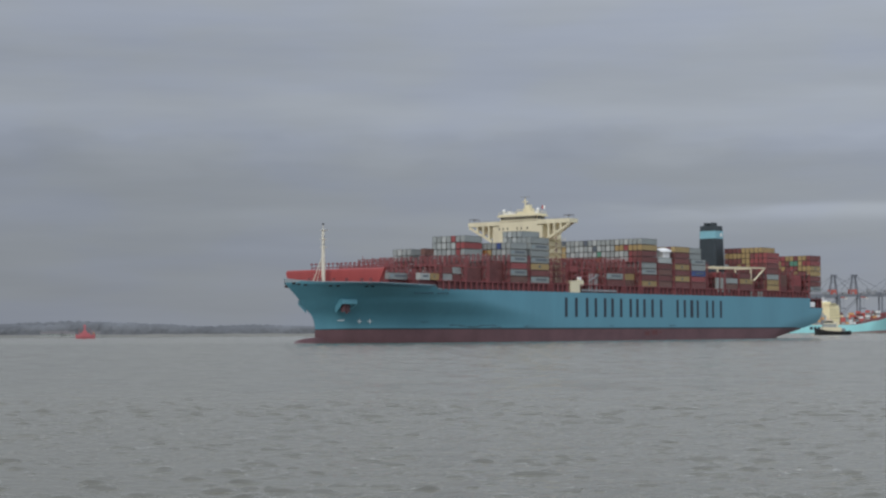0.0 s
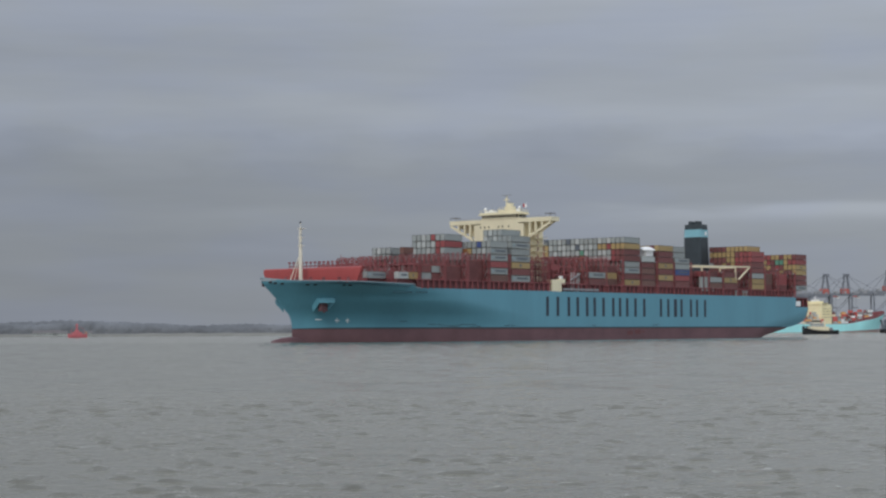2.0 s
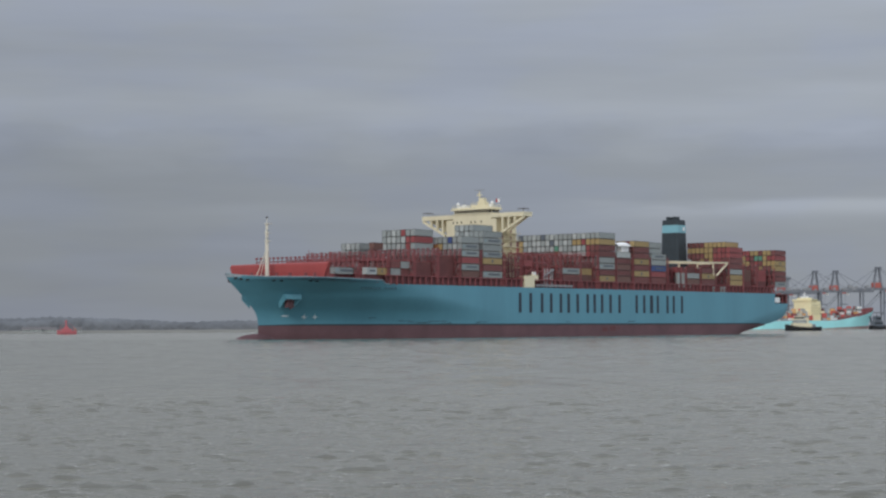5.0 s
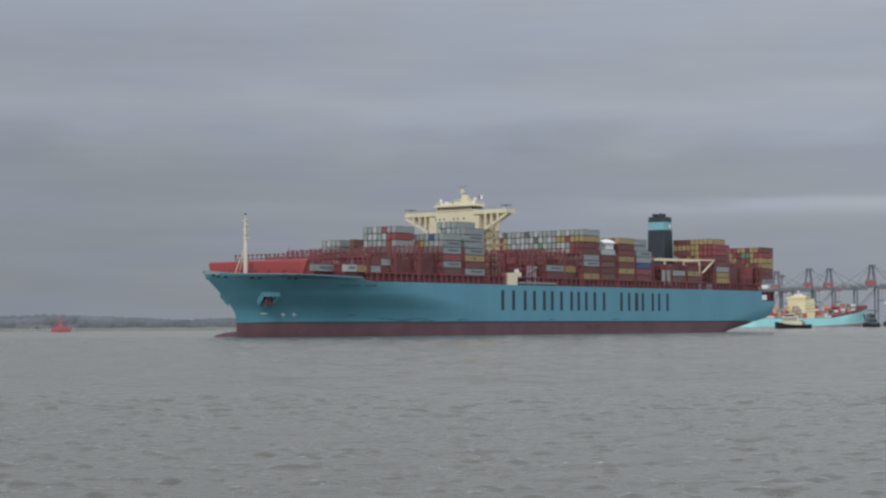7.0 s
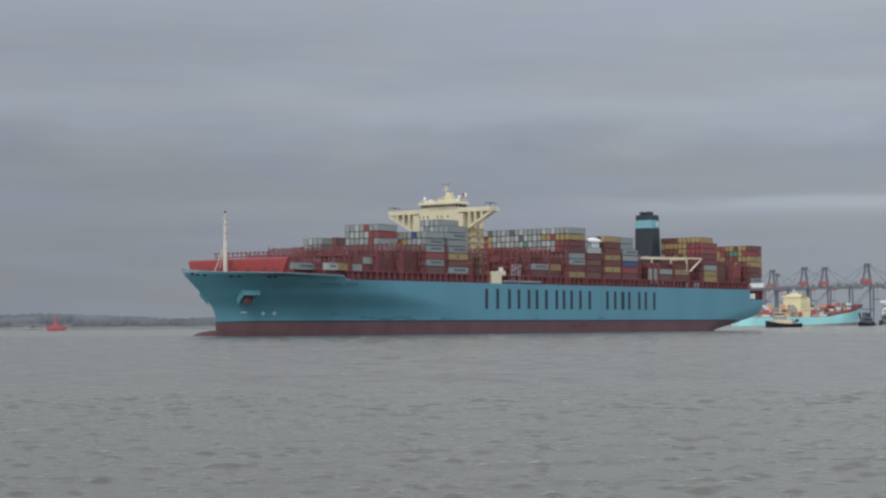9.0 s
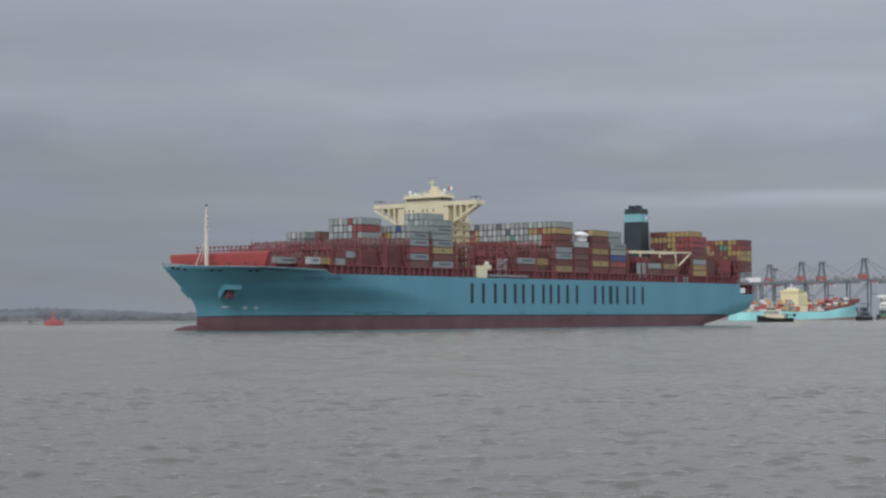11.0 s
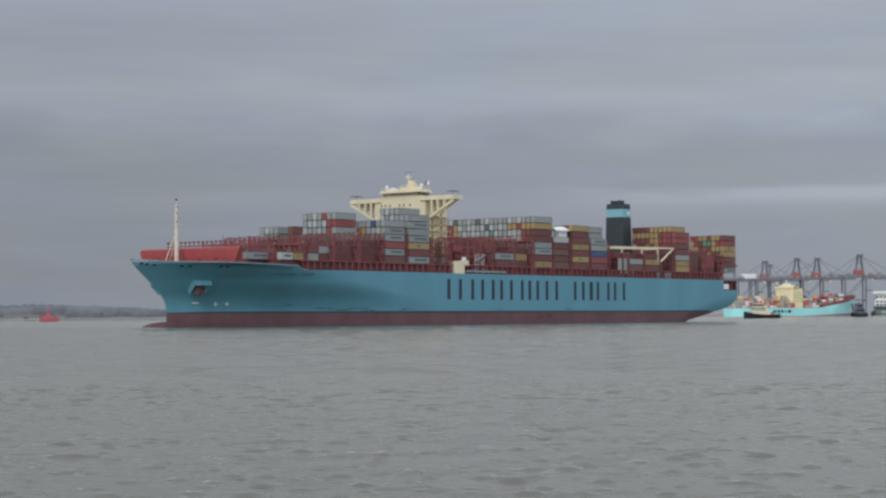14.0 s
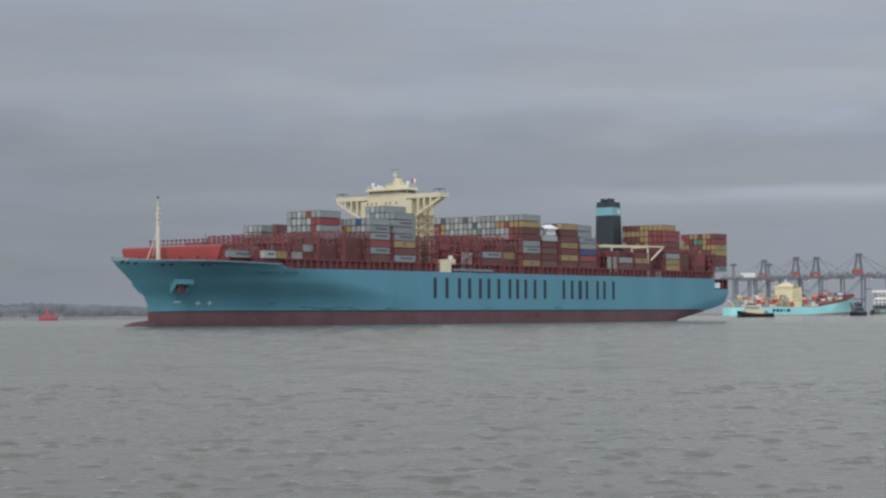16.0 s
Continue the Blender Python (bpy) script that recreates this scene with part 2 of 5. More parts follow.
def prism(bm, outline, x0, x1):
    """Extrudes an outline of (y, z) from x0 to x1."""
    ra = [bm.verts.new((x0, y, z)) for y, z in outline]
    rb = [bm.verts.new((x1, y, z)) for y, z in outline]
    bm.faces.new(ra)
    bm.faces.new(rb[::-1])
    for i in range(len(ra)):
        j = (i + 1) % len(ra)
        bm.faces.new((ra[i], rb[i], rb[j], ra[j]))


def loft(bm, rows, close=False):
    """Quads between rows of points."""
    vs = [[bm.verts.new(p) for p in r] for r in rows]
    for a, b in zip(vs, vs[1:]):
        for i in range(len(a) - (0 if close else 1)):
            j = (i + 1) % len(a)
            bm.faces.new((a[i], b[i], b[j], a[j]))
    return vs


def ball(bm, c, r, sub=2, squash=1.0):
    res = bmesh.ops.create_icosphere(bm, subdivisions=sub, radius=r)
    for v in res["verts"]:
        v.co = Vector((v.co.x, v.co.y, v.co.z * squash)) + Vector(c)


def lerp(x, table):
    """Piecewise linear table of (x, value)."""
    if x <= table[0][0]:
        return table[0][1]
    for (a, p), (b, q) in zip(table, table[1:]):
        if x <= b:
            return p + (q - p) * (x - a) / (b - a)
    return table[-1][1]


# ---- the estuary ----
def swell(X, Y, short):
    """Wind waves: a few metres long everywhere, with short steep ripples where asked."""
    rng = np.random.default_rng(4)
    Z = np.zeros_like(X)
    for i in range(60):
        lam = 2.6 * (7.5 / 2.6) ** rng.random()
        th = radians(95) + rng.normal(0, 0.4)
        ph = math.tau / lam * (X * math.cos(th) + Y * math.sin(th)) + rng.random() * math.tau
        Z += 0.0021 * lam ** 0.8 * (0.6 + 0.8 * rng.random()) * (np.sin(ph) + 0.22 * np.cos(2 * ph))
    Z *= np.clip(0.5 + (Y - 60) / 80, 0.6, 1.7)
    if short is not None:
        # sparse short crests with steep fronts, in broken lines across the wind, coarser farther out
        def crests(short_wave, long_wave, floor):
            field = np.zeros_like(X)
            for i in range(50):
                lam = short_wave * (long_wave / short_wave) ** rng.random()
                th = radians(90) + rng.normal(0, 0.3)
                field += np.sin(math.tau / lam * (X * math.cos(th) + Y * math.sin(th)) + rng.random() * math.tau)
            return np.clip(field / 5 - floor, 0, 2.0)
        far = np.clip((Y - 55) / 45, 0, 1)
        crest = crests(0.42, 0.95, 1.15) * (1 - far) * 0.049 + crests(0.55, 1.25, 1.15) * far * 0.080
        R = np.zeros_like(X)
        for i in range(70):
            lam = 0.32 * (0.8 / 0.32) ** rng.random()
            th = radians(96) + rng.normal(0, 0.5)
            ph = math.tau / lam * (X * math.cos(th) + Y * math.sin(th)) + rng.random() * math.tau
            R += 0.0036 * lam ** 0.85 * (0.5 + rng.random()) * np.sin(ph)
        Z += (crest + R * (0.28 + 3 * crest)) * short
    return Z


def build_water():
    """One sheet to the horizon, with real wavelets in the reach before the camera."""
    verts, faces, count = [], [], 0
    split, far_end = 124.0, 760.0
    for half, mid, y0, y1, step in ((43.0, 7.0, 33.0, split, 0.12), (230.0, 0.0, split, far_end, 1.25)):
        xs, ys = np.linspace(mid - half, mid + half, int(2 * half / step)), np.linspace(y0, y1, int((y1 - y0) / min(step, 0.085 if half < 50 else step)))
        X, Y = np.meshgrid(xs, ys)
        near = y1 == split
        Z = swell(X, Y, np.clip((split - Y) / 40, 0, 1) if near else None)
        edge = np.minimum((half - np.abs(X - mid)) / (half * 0.08), (Y - y0) / 3 if near else (y1 - Y) / 120)
        Z *= np.clip(edge, 0, 1)
        idx = np.arange(X.size).reshape(X.shape) + count
        verts.append(np.stack([X, Y, Z], -1).reshape(-1, 3))
        faces.append(np.stack([idx[:-1, :-1], idx[:-1, 1:], idx[1:, 1:], idx[1:, :-1]], -1).reshape(-1, 4))
        count += X.size
    # flat water all round
    far = 4950.0
    ring = [(-36, 33), (50, 33), (50, split), (230, split), (230, far_end), (-230, far_end), (-230, split), (-36, split),
            (-far, -far), (far, -far), (far, far), (-far, far), (far, split), (-far, split)]
    verts.append(np.array([(x, y, 0) for x, y in ring]))
    flat = [(8, 9, 1, 0), (9, 12, 2, 1), (12, 10, 4, 3), (10, 11, 5, 4), (11, 13, 6, 5), (13, 8, 0, 7)]
    faces.append(np.array(flat) + count)
    me = bpy.data.meshes.new("water")
    me.from_pydata(np.vstack(verts).tolist(), [], np.vstack(faces).tolist())
    me.materials.append(WATER)
    me.shade_smooth()
    return tagged(new("water", me), "grey-green choppy estuary water under an overcast sky", "water", kind="structure")


water = build_water()


# ---- the great container ship: x runs aft from the stem, port side is -y, z from the waterline ----
LENGTH, HALF, DECK, FOREDECK, BOOT = 399.0, 29.5, 20.9, 23.15, 4.9
STEM = [(-3, 19.0), (1.2, 17.2), (5.4, 17.3), (8, 16.7), (10.4, 15.3), (12.5, 12.9), (14.6, 10.2), (15.6, 9.4), (19.6, 4.1), (21.6, 1.6), (22.6, 0.5), (23.8, -0.3), (24.8, -0.6)]


def deck_z(s):
    return lerp(s, [(0, FOREDECK + 1.3), (5, FOREDECK + 0.5), (10, FOREDECK + 0.1), (20, FOREDECK), (57.3, 22.3), (59.2, DECK), (399, DECK)])


def half_breadth(s, z):
    s0 = lerp(z, STEM)
    run = lerp(z, [(0, 140), (6, 136), (10, 122), (16, 92), (24, 84)])
    u = min(max((s - s0) / run, 0), 1)
    h = HALF * (1 - (1 - u) ** 2.5)
    top = lerp(s - s0 + 0.4 if s0 > 0.4 else s, [(0.4, 0), (3, 2.0), (10, 9.0), (20, 19.4), (27, 25.8), (31, 27.0), (40, 28.4), (50, 29.1), (58, 29.4), (64, 29.5)])
    w = min(max((z - 17.5) / 6, 0), 1)
    h += (top - h) * w
    if s > 330:
        v = min(max((z - keel_z(s)) / 7.0, 0), 1)
        h *= 1 - 0.06 * lerp(s, [(330, 0), (350, 1)]) * (1 - v) ** 2
    return h


def keel_z(s):
    return lerp(s, [(0, -3), (338, -3), (350, 0.4), (372, 3.7), (391, 6.9), (396.5, 8.3), (399, 10.2)])


def hull_stations():
    s = [-0.6, 0.0] + [0.4 + 0.9 * i for i in range(24)] + [22.5 + 2.4 * i for i in range(52)]
    s += [148 + 14 * i for i in range(14)] + [334 + 3.2 * i for i in range(16)] + [384.0]
    return sorted(s)


def hull_sheet(zlow, zhigh, levels, stations):
    bm = bmesh.new()
    for side in (-1, 1):
        rows = []
        for s in stations:
            a, b = zlow(s), zhigh(s)
            b = max(a, b)
            row = []
            for i in range(levels + 1):
                z = a + (b - a) * i / levels
                stem = lerp(z, STEM)
                x = max(s, stem)
                row.append((x, side * max(half_breadth(x, z), 0.02), z))
            rows.append(row)
        loft(bm, rows)
    bmesh.ops.remove_doubles(bm, verts=bm.verts, dist=0.01)
    return bm


def build_ship():
    ship = tagged(new("container_ship"), "huge light blue container ship under way, partly loaded with mixed containers", "ship")
    st = hull_stations()
    aft = [384.0, 388, 392, 396, 399.0]
    hull = smooth(part("hull", hull_sheet(lambda s: max(BOOT, keel_z(s)), deck_z, 18, st), HULL_BLUE, ship, "light blue painted steel hull with weather streaks"), 60)
    bm = hull_sheet(lambda s: max(BOOT, keel_z(s)), lambda s: 15.7, 10, aft)
    # flat transom
    edge = [(-half_breadth(399, z), z) for z in (10.2, 12, 14, 15.7)]
    f = [bm.verts.new((399.0, y, z)) for y, z in edge] + [bm.verts.new((399.0, -y, z)) for y, z in edge[::-1]]
    bm.faces.new(f)
    smooth(part("stern_plating", bm, HULL_BLUE, ship), 60)
    smooth(part("boot_topping", hull_sheet(keel_z, lambda s: BOOT, 6, [s for s in st if s < 376]), BOOT_RED, ship, "dull red antifouling paint"), 60)
    smooth(part("boot_line", hull_sheet(lambda s: BOOT - 0.25, lambda s: BOOT + 0.35, 1, [s for s in st if s < 371]), LINE_DARK, ship), 60).scale = (1.0, 1.003, 1)
    # bulb
    bm = bmesh.new()
    rows = []
    for i in range(13):
        s = 5.0 + i * 1.5
        r = 2.9 * math.sqrt(max(1 - ((12 - i) / 12.2) ** 2.4, 0.004))
        rows.append([(s, r * math.cos(a), -1.1 + r * math.sin(a)) for a in [k * math.tau / 16 for k in range(16)]])
    loft(bm, rows, True)
    bm.faces.new(bm.verts[:16])
    smooth(part("bulbous_bow", bm, BOOT_RED, ship), 60)
    # decks
    bm = bmesh.new()
    rows = [[(max(s, 1.0), -max(half_breadth(max(s, 1.0), deck_z(s)) - 0.05, 0.02), deck_z(s) - (1.1 if s < 55 else 0.15)),
             (max(s, 1.0), max(half_breadth(max(s, 1.0), deck_z(s)) - 0.05, 0.02), deck_z(s) - (1.1 if s < 55 else 0.15))] for s in st]
    loft(bm, rows)
    part("main_deck", bm, OXIDE_DARK, ship)
    # mooring deck at the stern: open sides under the last hatch
    bm = bmesh.new()
    box(bm, 384, 398.6, -28.6, 28.6, 15.3, 15.6)
    box(bm, 383.6, 384.2, -29.2, 29.2, 15.3, DECK)
    box(bm, 383.6, 398.9, -29.2, 29.2, 20.2, DECK)
    box(bm, 391, 392, -25, 25, 15.6, 20.2)
    box(bm, 398.2, 398.8, -28.4, 28.6, 15.6, 20.3)
    part("mooring_deck", bm, OXIDE_DARK, ship)
    for s in (388.5, 393.5, 398.4):
        bm = bmesh.new()
        box(bm, s - 0.25, s + 0.25, -29.2, -28.7, 15.6, 20.3)
        part("deck_pillar", bm, OXIDE, ship)
    for s0, z0, w, h in ((384.4, 16.2, 5.6, 2.7),):
        bm = bmesh.new()
        box(bm, s0, s0 + w, -29.3, -28.2, z0, z0 + h)
        part("mooring_winch_cover", bm, WHITE, ship, "white cover on the mooring deck")
    return ship, hull


ship, hull = build_ship()


def ship_details():
    P = lambda s, p, z: (s, -p, z)
    # rubbing of the bow: bulwark and fairlead openings
    for s in (2.5, 4.0, 6.0, 13.35, 15.5, 24.05, 26.0):
        for side in (-1,):
            z = deck_z(s) - 1.4
            h = half_breadth(s, z)
            h2 = half_breadth(s + 0.9, z)
            bm = bmesh.new()
            rows = []
            for k in range(3):
                t = k / 2
                x, y = s + 0.9 * t, -(h + (h2 - h) * t) - 0.22
                rows.append([(x, y + 0.5, z - 0.4), (x, y, z - 0.4), (x, y - 0.02, z + 0.4), (x, y + 0.5, z + 0.4)])
            loft(bm, rows, True)
            # A solid black block: the shade inside the opening is put into its colour.
            part("fairlead", bm, BLACK, ship, "dark mooring fairlead opening")
    # anchor pockets on both bows
    s0, s1 = 21.2, 27.0
    ya, yb = half_breadth(s0, 16) + 0.2, half_breadth(s1, 16) + 0.2
    for side in (-1, 1):
        bm = bmesh.new()
        v = [bm.verts.new((x, side * y + (1.8 if side > 0 else 0), z)) for x, y, z in (
            (s0 + 0.6, ya - 2.2, 11.2), (s0, ya + 1.7, 14.8), (s0, ya + 1.6, 16.6), (s0, ya - 3, 17.1),
            (s1 - 0.8, yb - 3.4, 11.2), (s1, yb + 1.0, 14.8), (s1, yb + 0.9, 16.6), (s1, yb - 4, 17.1))]
        for q in ((1, 2, 6, 5), (2, 3, 7, 6), (0, 1, 2, 3), (4, 7, 6, 5)):
            bm.faces.new([v[k] for k in q])
        part("anchor_housing", bm, HULL_BLUE, ship)
        if side > 0:
            continue
        bm = bmesh.new()
        y0, y1 = sorted((side * (ya + 1.2), side * (ya - 0.4)))
        box(bm, 22.8, 26.6, y0, y1, 11.6, 14.8)
        bar(bm, (24.6, side * (ya + 1.0), 11.0), (24.6, side * (ya + 1.0), 15.0), 0.7)
        part("anchor", bm, BOOT_RED, ship, "rusty dark red anchor drawn into its pocket")
    # thruster and bulb marks
    for s, z, w in ((33.2, 8.0, 1.0), (37.3, 8.0, 1.0)):
        bm = bmesh.new()
        y = -half_breadth(s, z) - 0.75
        for a in range(4):
            c, q = math.cos(a * math.pi / 2), math.sin(a * math.pi / 2)
            bar(bm, (s, y, z), (s + c * 1.0, y - c * 0.42, z + q * 0.9), 0.17, 0.17)
        part("thruster_mark", bm, WHITE, ship, "white painted thruster mark")
    bm = bmesh.new()
    y = -half_breadth(26.5, 8.4)
    bar(bm, (25.2, -half_breadth(25.2, 8.4) - 0.1, 8.4), (27.6, -half_breadth(27.6, 8.4) - 0.1, 8.4), 0.2, 0.3)
    part("bulb_mark", bm, WHITE, ship)
    # scrapes along the side above the boot
    rng = random.Random(5)
    for a, b, z in ((74, 83, 6.3), (80, 92, 5.8), (90, 101, 6.2), (97, 104, 5.6), (118, 127, 5.9), (60, 64, 7.6), (184, 188, 5.9), (236, 243, 6.1)):
        bm = bmesh.new()
        n = 6
        rows = []
        for i in range(n + 1):
            x = a + (b - a) * i / n
            w = (0.05 + 0.16 * rng.random()) * (1 if 0 < i < n else 0.2)
            zz = z + rng.uniform(-0.12, 0.12)
            rows.append([(x, -half_breadth(x, zz) - 0.05, zz - w), (x, -half_breadth(x, zz) - 0.05, zz + w)])
        loft(bm, rows)
        part("scrape_mark", bm, LINE_DARK, ship, "dark scrape on the blue paint")
    # small darker red patches on the boot topping
    for a, b, z0, z1 in ((214.0, 218.5, 1.6, 3.4), (220.5, 225.5, 1.9, 3.9), (227, 229, 2.6, 3.4)):
        bm = bmesh.new()
        box(bm, a, b, -29.56, -29.3, z0, z1)
        part("repair_patch", bm, OXIDE_DARK, ship, "darker red patch on the boot topping")
    # bitts and winches at the foredeck rail
    for k, (x, p) in enumerate(((7.8, 5.6), (10.95, 8.6), (14.5, 12.2), (18.1, 15.8), (22.3, 20.0), (24.8, 22.4))):
        bm = bmesh.new()
        for d in (-0.5, 0.5):
            tube(bm, (x + d, -p, 22.6), (x + d, -p, 24.5), 0.28, 0.28, 8)
            tube(bm, (x + d, -p, 24.5), (x + d, -p, 24.7), 0.4, 0.4, 8)
        bar(bm, (x - 0.5, -p, 23.2), (x + 0.5, -p, 23.2), 0.3)
        part("mooring_bitts", bm, OXIDE, ship)
    # the ship's name: plain bars
    for k in range(11):
        if k == 6:
            continue
        s = 48.0 + k * 1.7
        z = 19.3
        bm = bmesh.new()
        bar(bm, (s, -half_breadth(s, z) - 0.06, z), (s + 1.2, -half_breadth(s + 1.2, z) - 0.06, z), 0.12, 0.75)
        part("name_bar", bm, NAME_BLUE, ship)
    # the line's mark on the side: plain bars in navy
    for a, b in ((148.0, 158.0), (164.6, 173.7), (179.3, 187.5), (192.8, 203.0), (206.8, 215.0), (220.2, 230.0), (243.1, 251.9), (256.2, 259.0), (262.3, 273.4), (277.3, 287.2)):
        for c in ((a, a + 2.0), (b - 2.0, b)) if b - a > 5 else ((a, b),):
            bm = bmesh.new()
            box(bm, c[0], c[1], -29.56, -29.3, 10.0, 18.5)
            part("side_mark_bar", bm, LETTER, ship, "navy painted bar on the blue side")
    # pale cap rail along the bulwark, and the bare plating round the stem
    bm = bmesh.new()
    edge = [0.4, 2.0, 4.0, 7.0, 11.0, 16.0, 22.0, 28.0, 36.0, 46.0, 57.0, 59.4, 63.0]
    for side in (-1, 1):
        for a, b in zip(edge, edge[1:]):
            bar(bm, (a, side * (half_breadth(a, deck_z(a)) + 0.03), deck_z(a) + 0.06), (b, side * (half_breadth(b, deck_z(b)) + 0.03), deck_z(b) + 0.06), 0.3, 0.26)
    part("bulwark_cap", bm, PALE_BLUE, ship, "pale cap rail on the bulwark")
    bm = bmesh.new()
    for side in (-1, 1):
        rows = []
        for s in (-0.4, 0.4, 1.2, 2.2, 3.4, 4.6):
            low = deck_z(s) - 1.5 + 0.22 * s
            rows.append([(max(s, lerp(z, STEM)) - 0.05, side * (half_breadth(max(s, lerp(z, STEM)), z) + 0.06), z) for z in (low, (low + deck_z(s)) / 2, deck_z(s) + 0.02)])
        loft(bm, rows)
    part("stem_plating", bm, STEM_GREY, ship, "bare grey plating at the stem head")
    # red wave screen across the foredeck
    bm = bmesh.new()
    rows = []
    for i in range(25):
        y = -25.8 + 51.6 * i / 24
        x = 28.0 - 1.6 * (1 - abs(y) / 25.8)
        rows.append([(x, y * 0.91, 22.0), (x + 0.25, y, 27.6), (x + 0.6, y, 28.5), (x + 1.3, y, 28.85), (x + 2.2, y, 28.85), (x + 2.2, y * 0.91, 22.0)])
    vs = loft(bm, rows, True)
    bm.faces.new(vs[0])
    bm.faces.new(vs[-1])
    smooth(part("wave_screen", bm, SCREEN_RED, ship, "orange-red steel wave screen across the foredeck"), 40)
    # lashing frame behind the screen: slim posts with broad heads on a rail
    bm = bmesh.new()
    for k in range(14):
        y = 18.6 - 2.3 * k
        tube(bm, (36, y, 22), (36, y, 31.0), 0.16, 0.16, 6)
        box(bm, 35.6, 36.4, y - 0.42, y + 0.42, 31.0, 31.7)
    bar(bm, (36, 18.9, 29.9), (36, -11.6, 29.9), 0.25, 0.4)
    bar(bm, (36, 18.9, 28.6), (36, -11.6, 28.6), 0.2, 0.2)
    part("forward_lashing_frame", bm, OXIDE, ship, "oxide red lashing frame with broad-headed posts")
    bm = bmesh.new()
    for k in range(8):
        y = 2.4 - 2.3 * k
        tube(bm, (48.9, y, 28), (48.9, y, 33.1 if k else 34.6), 0.14, 0.12, 6)
        if k:
            box(bm, 48.6, 49.2, y - 0.3, y + 0.3, 32.6, 33.2)
    bar(bm, (48.9, 2.4, 32.0), (48.9, -14.2, 32.0), 0.22, 0.3)
    bar(bm, (48.9, 2.4, 30.8), (48.9, -14.2, 30.8), 0.18, 0.2)
    part("raised_rail", bm, OXIDE, ship)
    # foremast: one stout column with small platforms on its after side
    bm = bmesh.new()
    tube(bm, P(22.3, 0, 22.7), P(22.2, 0, 36), 0.8, 0.68, 14)
    tube(bm, P(22.2, 0, 36), P(22.2, 0, 44.2), 0.66, 0.5, 14)
    tube(bm, P(22.2, 0, 44.2), P(22.2, 0, 46.2), 0.14, 0.1, 8)
    for z, w in ((37.2, 1.1), (40.4, 1.2), (44.0, 1.8)):
        box(bm, 21.5, 22.2 + w, -1.1, 0.9, z, z + 0.22)
    for x, y in ((19.6, 3.6), (23.0, 4.4)):
        tube(bm, (x, y, 22.7), (22.3, 0.0, 35), 0.18, 0.14, 8)
    smooth(part("foremast", bm, MAST_WHITE, ship, "cream steel foremast with lamp platforms"), 40)
    for z in (38.0, 41.2):
        bm = bmesh.new()
        tube(bm, (21.6, -0.9, z), (21.6, -0.9, z + 0.7), 0.3, 0.3, 8)
        part("mast_lamp", bm, STEEL, ship)
    bm = bmesh.new()
    ball(bm, P(22.2, 0, 46.5), 0.45, 1)
    part("mast_light", bm, BLACK, ship)


ship_details()


def railing(bm, a, b, n, high=1.1):
    """Stanchions with two rails from a to b."""
    a, b = Vector(a), Vector(b)
    for i in range(n + 1):
        q = a.lerp(b, i / n)
        bar(bm, q, q + Vector((0, 0, high)), 0.09)
    for h in (high * 0.55, high):
        bar(bm, a + Vector((0, 0, h)), b + Vector((0, 0, h)), 0.08)


